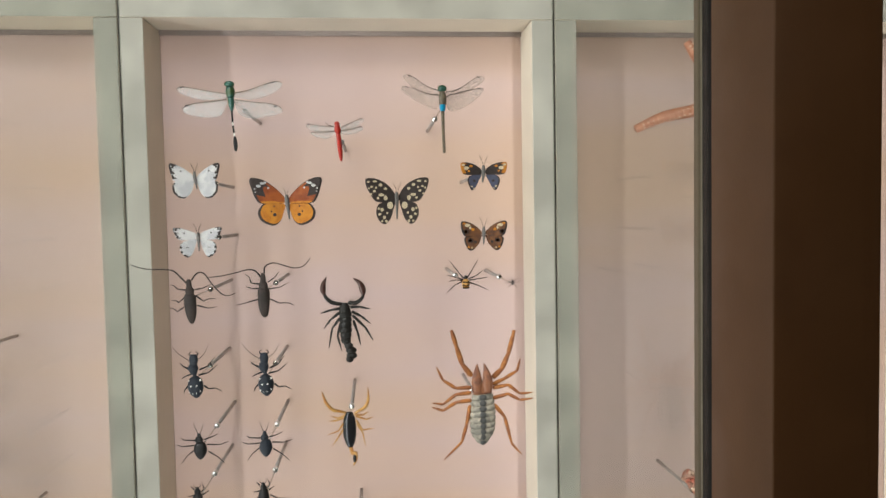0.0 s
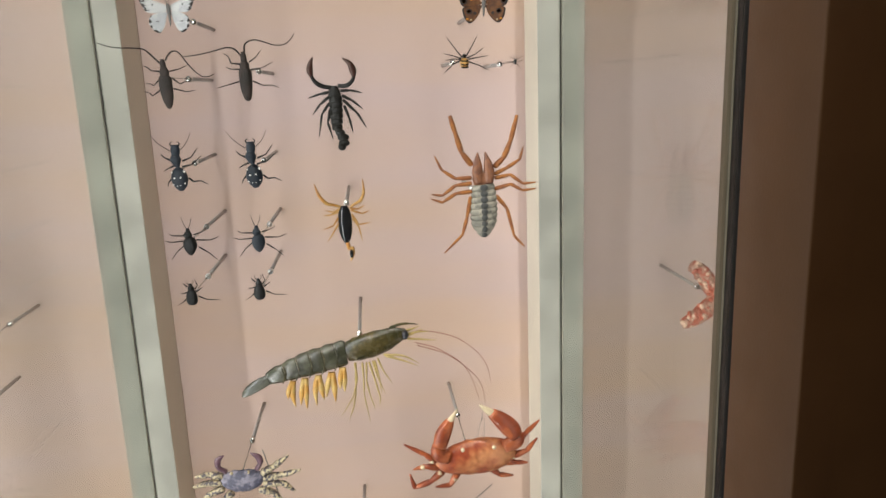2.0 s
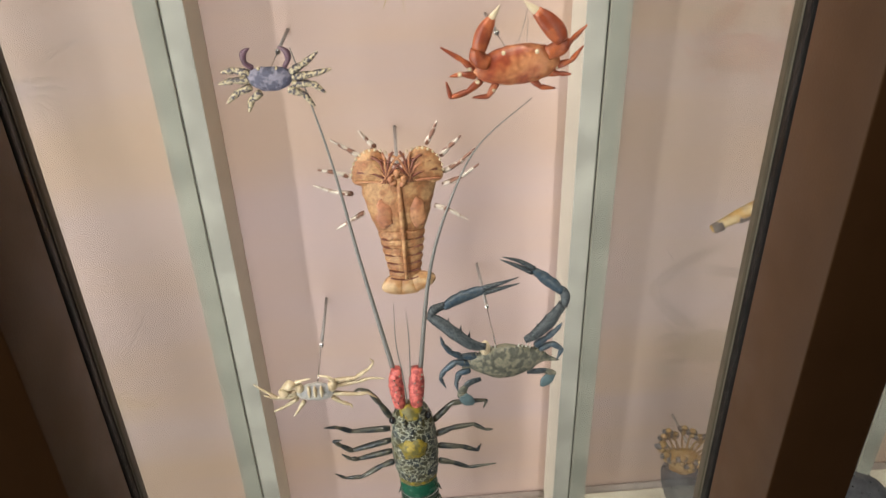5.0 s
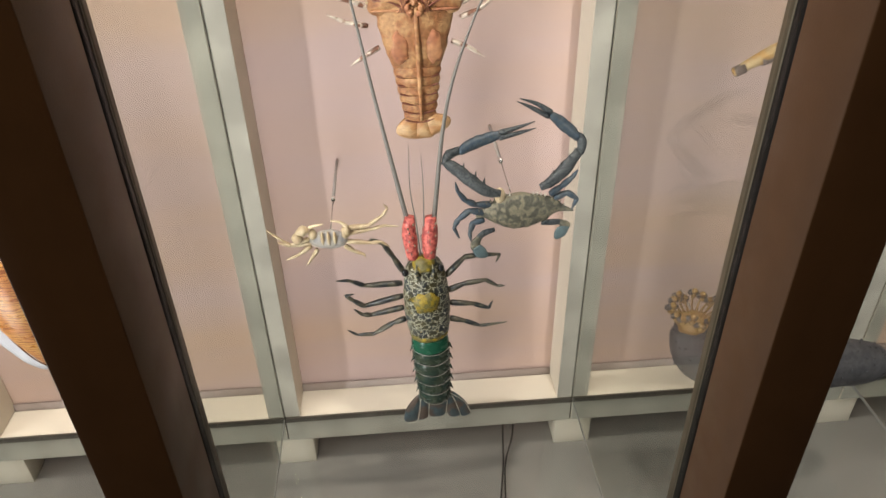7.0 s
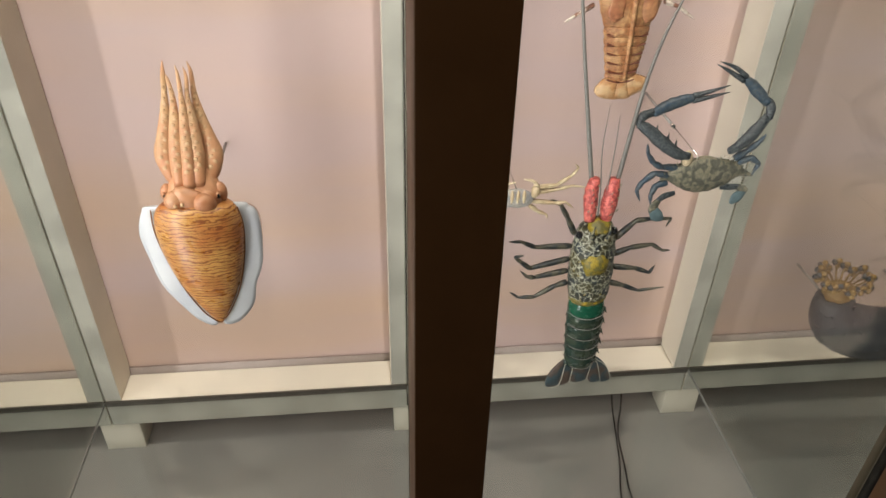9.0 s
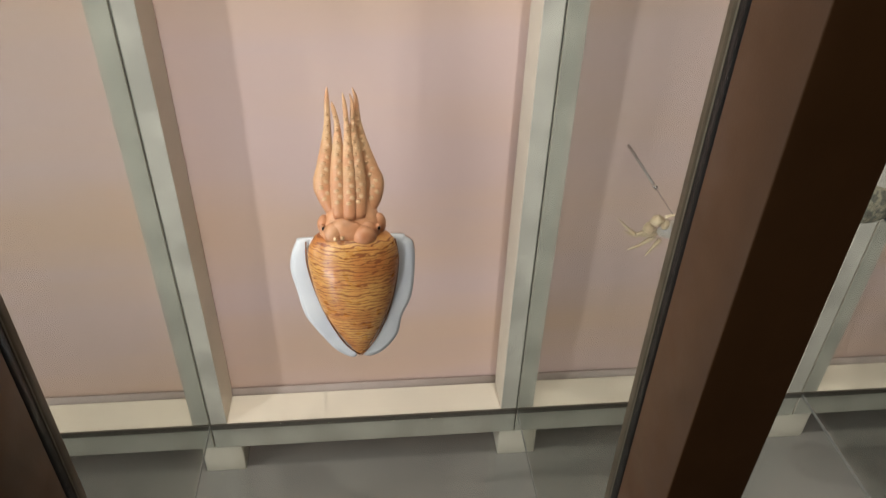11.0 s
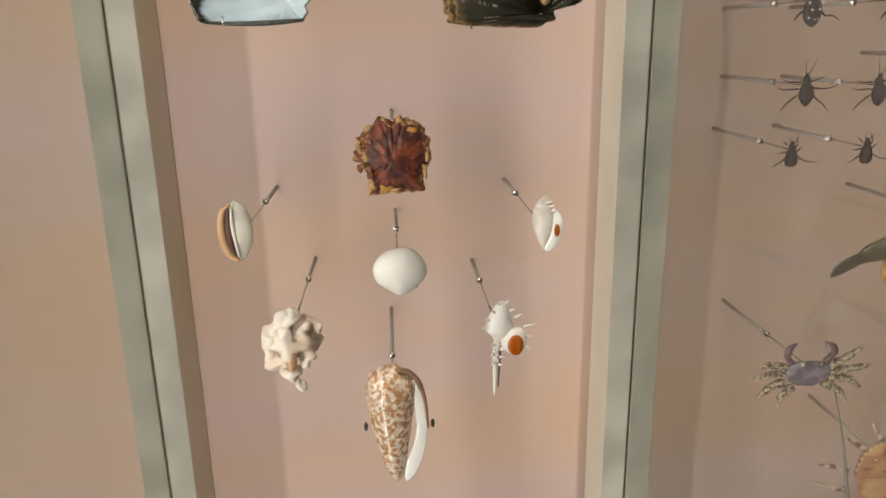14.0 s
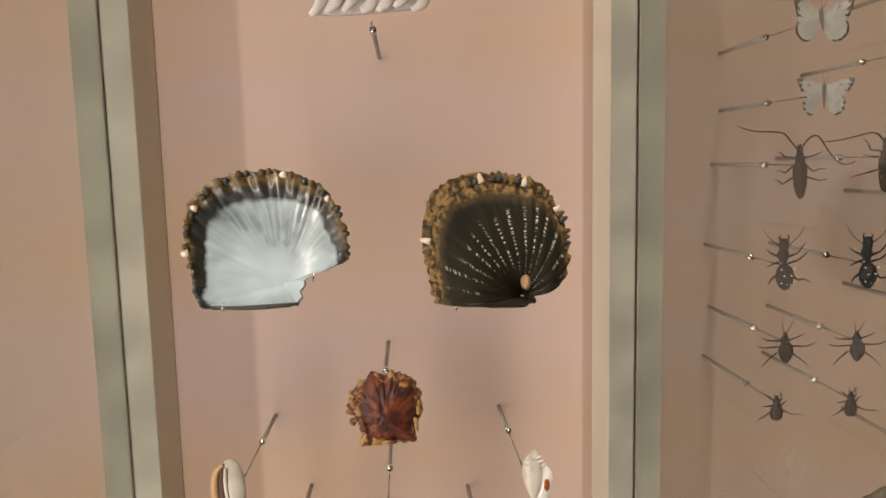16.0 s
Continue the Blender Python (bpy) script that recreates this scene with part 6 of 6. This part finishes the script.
def small_shells():
    k = Sketch("scallop_shell", (-0.5317, 0.790, 1.2159), 0.2679, 0.2700, (573, 175), "rough maroon scallop shell crusted with ochre", "shell", "mounted shells")
    k.wing("valve", (575, 190), (490, 300, 495, 260, 500, 235, 470, 205, 450, 175, 455, 130, 480, 95, 515, 70, 540, 50, 570, 60, 600, 50, 640, 60, 680, 95, 698, 150, 695, 190, 670, 240, 675, 285, 640, 293, 540, 298), [MAROON, RUSTCRUST],
           lambda f, w: 1 if f > 0.80 + 0.14 * noise.noise(Vector((w * 14, f * 6, 3))) + (0.0 if w < 0.35 else 0.08) else 0, dome=lambda f, w: -0.012 * (1 - f * f) - 0.0016 * noise.noise(Vector((math.cos(w * 6.283) * f * 6, math.sin(w * 6.283) * f * 6, 1))), rings=18, steps=10, ragged=0.0035)
    for i in range(18):
        a = i * 0.62
        k.ball("crust", 575 + (108 + 8 * math.sin(i * 5)) * math.cos(a), 165 - 100 * math.sin(a), 9, 8, RUSTCRUST if i % 3 else MAROON, depth=2.5, d=1, lump=0.6)
    for u, v, w, h, m in ((478, 150, 20, 18, RUSTCRUST), (486, 182, 15, 15, RUSTCRUST), (470, 205, 12, 14, RUSTCRUST), (500, 232, 13, 16, RUSTCRUST), (512, 270, 20, 16, RUSTCRUST), (545, 278, 20, 14, AMBER), (590, 282, 22, 9, RUSTCRUST), (676, 225, 8, 22, RUSTCRUST), (684, 170, 7, 20, RUSTCRUST), (640, 92, 18, 12, AMBER), (505, 120, 12, 9, MAROON)):
        k.ball("crust", u, v, w, h, m, depth=3.0, d=4.5, lump=0.8, freq=260)
    k.rod(575, 80, 0.75)

    k = Sketch("cowrie_shell", (-0.6639, 0.762, 1.1613), 0.2551, 0.2684, (72, 415), "glossy grey-white cowrie with a peach lip", "shell", "mounted shells")
    k.spine("body", [(74, 320, 8), (76, 345, 32), (78, 410, 46), (80, 465, 38), (88, 508, 6)], GREYSHELL, 0.75, sides=18)
    k.spine("aperture", [(56, 335, 3), (52, 370, 9), (52, 420, 12), (58, 470, 8), (72, 500, 2)], DARKSLIT, 0.5, d=8)
    k.limb("lip", (60, 328, 36, 350, 27, 400, 34, 455, 52, 490, 80, 508), (1.6, 3.4, 3.6, 1.8), PEACHLIP, d=(7, 7), steps=5, sides=9)
    k.limb("lip", (68, 335, 66, 380, 70, 430, 80, 490), (1.0, 2.0, 1.0), GREYSHELL, d=(10, 9), steps=4, sides=8)
    k.rod(110, 400, 0.42)

    k = Sketch("cockle_shell", (-0.5289, 0.770, 1.1172), 0.2717, 0.2863, (597, 547), "smooth white cockle shell", "shell", "mounted shells")
    k.wing("valve", (598, 545), (597, 473, 640, 480, 675, 515, 682, 560, 650, 597, 600, 625, 560, 606, 520, 577, 512, 530, 545, 488), [SHELLWHITE], lambda f, w: 0, dome=lambda f, w: -0.013 * (1 - f * f) ** 0.6 - 0.0002 * math.sin(w * 260) * f, rings=14, steps=10)
    k.limb("clip", (650, 600, 652, 588), 0.6, STEEL, d=(2, 3), steps=1)
    k.limb("clip", (540, 598, 538, 590), 0.6, STEEL, d=(2, 3), steps=1)
    k.rod(590, 480, 0.5)

    k = Sketch("olive_shell", (-0.4006, 0.765, 1.1581), 0.2726, 0.2780, (1070, 390), "pale grey conch shell with a flared white lip", "shell", "mounted shells")
    k.spine("body", [(1063, 302, 3), (1062, 318, 16), (1058, 345, 32), (1058, 385, 36), (1062, 430, 26), (1066, 478, 6)], GREYSHELL, 0.85, sides=16)
    for v, w in ((318, 19), (332, 27), (346, 34)):
        k.limb("whorl", (1060 - w, v, 1060, v + 6, 1062 + w, v), 0.9, SHELLWHITE, d=(5, 5), steps=4)
    k.plate("lip", (1080, 345, 1110, 362, 1119, 400, 1108, 448, 1084, 477, 1062, 472, 1078, 425), 2.5, CONELIP, d=4, bulge=2)
    k.ball("aperture", 1098, 410, 9, 20, APERTURE, depth=2, d=6.5)
    k.rod(1026, 362, 0.42)

    k = Sketch("rock_shell", (-0.6265, 0.768, 1.0507), 0.2655, 0.2914, (165, 215), "knobbly white shell tinged with peach", "shell", "mounted shells")
    for u, v, w, h in ((165, 195, 78, 72), (82, 190, 34, 34), (80, 232, 30, 28), (122, 135, 36, 34), (178, 112, 30, 28), (232, 142, 34, 30), (260, 156, 24, 20), (216, 238, 38, 34), (165, 292, 32, 28), (184, 328, 22, 22), (122, 250, 42, 28), (150, 160, 34, 30), (205, 185, 38, 34)):
        k.ball("knob", 168 + (u - 168) * 0.92, v, w * 0.82, h * 0.86, SHELLPEACH, d=6 if abs(u - 165) < 60 else 2, lump=1.4, freq=120)
    k.ball("aperture", 168, 226, 20, 36, PEACHLIP, depth=5, d=20)
    k.rod(192, 98, 0.42)

    k = Sketch("murex_shell", (-0.4362, 0.770, 1.0539), 0.2774, 0.2971, (865, 170), "spiny white murex shell with a deep orange opening", "shell", "mounted shells")
    k.spine("body", [(858, 62, 4), (857, 80, 22), (852, 108, 34), (848, 140, 46), (848, 168, 36), (842, 190, 14)], SHELLWHITE, 0.9, lump=0.18, freq=180)
    k.spine("canal", [(842, 185, 13), (838, 230, 11), (836, 290, 9), (834, 340, 6), (833, 378, 2)], SHELLWHITE, 0.8, lump=0.25, freq=260)
    k.limb("canal_slit", (850, 215, 848, 270, 844, 345), (1.2, 0.7), DARKSLIT, d=(3, 2))
    k.ball("opening_rim", 892, 184, 42, 46, SHELLWHITE, depth=9, d=5, lump=0.2)
    k.ball("opening", 894, 188, 26, 33, APERTURE, depth=3, d=14.5, label="deep orange opening")
    for i, (u, v, a, l) in enumerate(((845, 68, 110, 16), (868, 66, 65, 18), (812, 118, 150, 16), (800, 140, 185, 14), (880, 92, 40, 22), (895, 112, 30, 28), (925, 145, 20, 42), (932, 175, 5, 24), (928, 205, -25, 24), (912, 225, -50, 18), (850, 215, 10, 20), (848, 240, 10, 18), (845, 265, 5, 14), (826, 200, 190, 10), (826, 230, 190, 9), (826, 260, 190, 8), (830, 95, 140, 18))):
        k.limb("spine", (u, v, u + l * math.cos(math.radians(a)), v - l * math.sin(math.radians(a))), (1.6, 0.25), SHELLWHITE, d=(4, 7), steps=1)
    for v in (200, 218, 236, 254):
        k.limb("canal_ring", (828, v, 838, v + 3, 850, v), 1.0, SHELLWHITE, d=(2, 2))
    k.rod(822, 95, 0.42)

    k = Sketch("cone_shell", (-0.5352, 0.776, 0.9639), 0.2842, 0.3193, (515, 470), "brown and white tented cone shell with a porcelain lip", "shell", "mounted shells")
    k.spine("body", [(502, 272, 3), (502, 284, 24), (498, 302, 58), (494, 330, 80), (492, 400, 78), (494, 480, 64), (498, 560, 46), (504, 620, 30), (508, 655, 10)], CONE, 0.85, sides=26, steps=5, label="brown tented pattern on white")
    k.plate("lip", (566, 318, 590, 352, 604, 400, 610, 460, 602, 540, 582, 600, 558, 640, 534, 648, 534, 600, 562, 530, 578, 440, 584, 370), 3, CONELIP, d=6, bulge=2, label="porcelain white inner lip")
    k.limb("lip_edge", (520, 282, 556, 292, 586, 325, 604, 385, 612, 470), (2.4, 2.2, 1.2), CONEDARK, d=(8, 8), steps=4)
    for u in (408, 628):
        k.ball("clip", u, 468, 7, 14, SHELLBLACK, d=2)
    k.rod(502, 285, 0.8)

    k = Sketch("plated_shell", (-0.5331, 0.730, 1.5525), 0.4235, 0.4117, (650, 5), "white frilled clam shell seen at its lower edge", "shell", "mounted shells")
    for i in range(7):
        u = 560 + i * 30
        k.spine("frill", [(u - 12, 26 - i * 1.2 - (i % 2) * 3, 5), (u + 6, 8 - (i % 3) * 4, 10), (u + 12, -30, 12), (u + 10, -80, 8)], SLABWHITE, 0.5, d=(i % 3) * 3, lump=0.3, freq=120)
    k.plate("base", (556, 22, 566, 0, 585, -40, 640, -85, 700, -70, 735, -20, 752, 12, 720, 16, 620, 24), 6, SLABWHITE, d=-2, bulge=4)
    k.rod(655, 36, 0.8, d=-6)


def star_arms(k, cu, cv, arms, mat, r0, r1, d=0):
    out = []
    for i, (u, v) in enumerate(arms):
        out.append(k.limb("arm", (cu, cv, cu + (u - cu) * 0.35, cv + (v - cv) * 0.35 + 1, cu + (u - cu) * 0.7, cv + (v - cv) * 0.7 + (3 if i % 2 else -3), u, v), (r0, r0 * 0.85, (r0 + r1) / 2, r1), mat, d=(d + 2, d), sides=10, steps=3))
    return out


def sea_stars():
    k = Sketch("sea_star", (0.3725, 0.770, 1.1691), 1.0, 1.0, (0, 0), "coral red sea star with a rough granular skin", "sea star", "mounted sea stars")
    k.ball("disc", 0, 0, 17, 17, STARRED, depth=9, d=2)
    tips = [(52 * math.cos(math.radians(a)) , -52 * math.sin(math.radians(a))) for a in (132, 213, 285, 357, 69)]
    arms = star_arms(k, 0, 0, tips, STARRED, 12, 6)
    rnd = random.Random(5)
    for (u, v), arm in zip(tips, arms):
        for j in range(44):
            t, a = rnd.uniform(0.2, 1.0), rnd.uniform(-1, 1)
            w = (12 - 6 * t) * a
            h = math.sqrt(max(0, 1 - a * a)) * (12 - 6 * t)
            k.ball("granule", u * t - v / 52 * w, v * t + u / 52 * w, 2.5, 2.5, STARRED if j % 3 else PIT, d=h + 1, parent=arm)
    k.rod(-4, 2, 0.65)

    k = Sketch("sea_star", (0.3983, 0.790, 1.6250), 1.0, 1.0, (0, 0), "peach slender-armed sea star with pitted skin", "sea star", "mounted sea stars")
    k.ball("disc", 0, 0, 13, 13, STARPEACH, depth=7, d=1)
    tips = [(-108, 34), (-49, -62), (44, -92), (100, 10), (20, 106)]
    for (u, v), arm in zip(tips, star_arms(k, 0, 0, tips, STARPEACH, 8.5, 4.5)):
        n = math.hypot(u, v)
        for j in range(15):
            for s in (-0.45, 0.45):
                t = 0.2 + j * 0.052
                w = s * (8 - 3.5 * t)
                k.ball("pit", u * t - v / n * w, v * t + u / n * w, 1.4, 1.1, PIT, depth=0.8, d=(8.5 - 4 * t) * 0.86 + 1.4, parent=arm)
    k.rod(0, 0, 0.6)

    k = Sketch("sea_star", (0.4808, 0.760, 0.8681), 1.0, 1.0, (0, 0), "sandy sea star with dark banded arms", "sea star", "mounted sea stars")
    k.ball("disc", 0, 0, 20, 20, BANDPALE, depth=9, d=2)
    tips = [(-148, 69), (-64, 164), (60, 140), (140, 80), (20, -130)]
    for (u, v), arm in zip(tips, star_arms(k, 0, 0, tips, BANDPALE, 13, 5)):
        for t in (0.32, 0.48, 0.62, 0.76, 0.95):
            k.limb("band", (u * (t - 0.035), v * (t - 0.035), u * (t + 0.04), v * (t + 0.04)), (13.6 - 8 * t + 0.6, 13.2 - 8 * t + 0.6), BANDDARK, d=(2.6 - 2 * t, 2.4 - 2 * t), sides=10, steps=1, parent=arm, label="dark band")
    k.rod(0, 0, 0.6)


def sea_cucumber():
    k = Sketch("sea_cucumber", (0.3462, 0.746, 0.4150), 1.0, 1.0, (0, 0), "black warty sea cucumber with yellow branching tentacles", "sea cucumber")
    body = [(-2, -8, 24), (4, 18, 33), (28, 52, 40), (80, 70, 42), (150, 76, 42), (230, 82, 40), (300, 88, 30), (330, 90, 8)]
    b = k.spine("body", body, CUKE, 0.95, sides=22, steps=6, lump=0.06, freq=90)
    rnd = random.Random(3)
    path = smooth_path(body, 6)
    for j in range(150):
        i = rnd.randrange(len(path) - 6)
        q, g = path[i], rnd.uniform(0, 2 * math.pi)
        nx = path[i + 1]
        t = Vector((nx.x - q.x, nx.y - q.y)).normalized()
        c = k(q.x - t.y * math.cos(g) * q.z, q.y + t.x * math.cos(g) * q.z, math.sin(g) * q.z * 0.95)
        part("wart", bl(c, (0.0022, 0.0022, 0.0022), seg=6, rings=4), CUKE, b)
    k.ball("crown", -2, -18, 24, 16, TENTACLE, depth=20, d=2, lump=0.3)
    for j in range(18):
        a = 2 * math.pi * j / 18
        u, d = 34 * math.cos(a), 30 * math.sin(a)
        arm = k.limb("tentacle", (u * 0.3, -18, u * 0.7 - 2, -32, u * 1.05, -40 - 6 * math.sin(j * 2.3)), (2.4, 1.6, 1.2), TENTACLE, d=(d * 0.3, d * 1.05), steps=3)
        for m in range(4):
            k.ball("tentacle_tip", u * 1.05 + 4 * math.cos(m * 1.6), -42 - 6 * math.sin(j * 2.3) + 4 * math.sin(m * 1.6), 4.2, 4.2, TENTACLE if m % 2 else CUKE, d=d * 1.05 + 2 * (m % 2), parent=arm, lump=0.4)
    k.rod(60, 70, 0.5)
    k.rod(230, 92, 0.5)


def cords():
    for run in (((0.105, 0.925, 0.128), (0.100, 0.88, 0.075), (0.093, 0.825, 0.0603), (0.078, 0.75, 0.0603), (0.060, 0.68, 0.0603), (0.050, 0.56, 0.0603)),
                ((0.122, 0.925, 0.128), (0.118, 0.88, 0.075), (0.097, 0.825, 0.0605), (0.086, 0.75, 0.0603), (0.078, 0.68, 0.0603), (0.085, 0.56, 0.0603))):
        tagged(new("cable", mesh("cable", tb(run, 0.0016, sides=7, steps=6), GASKET)), "thin black cable lying on the grey showcase floor", "cable", "floor cables")


cuttlefish()
dish_shell()
ribbed_shell()
small_shells()
sea_stars()
sea_cucumber()
cords()
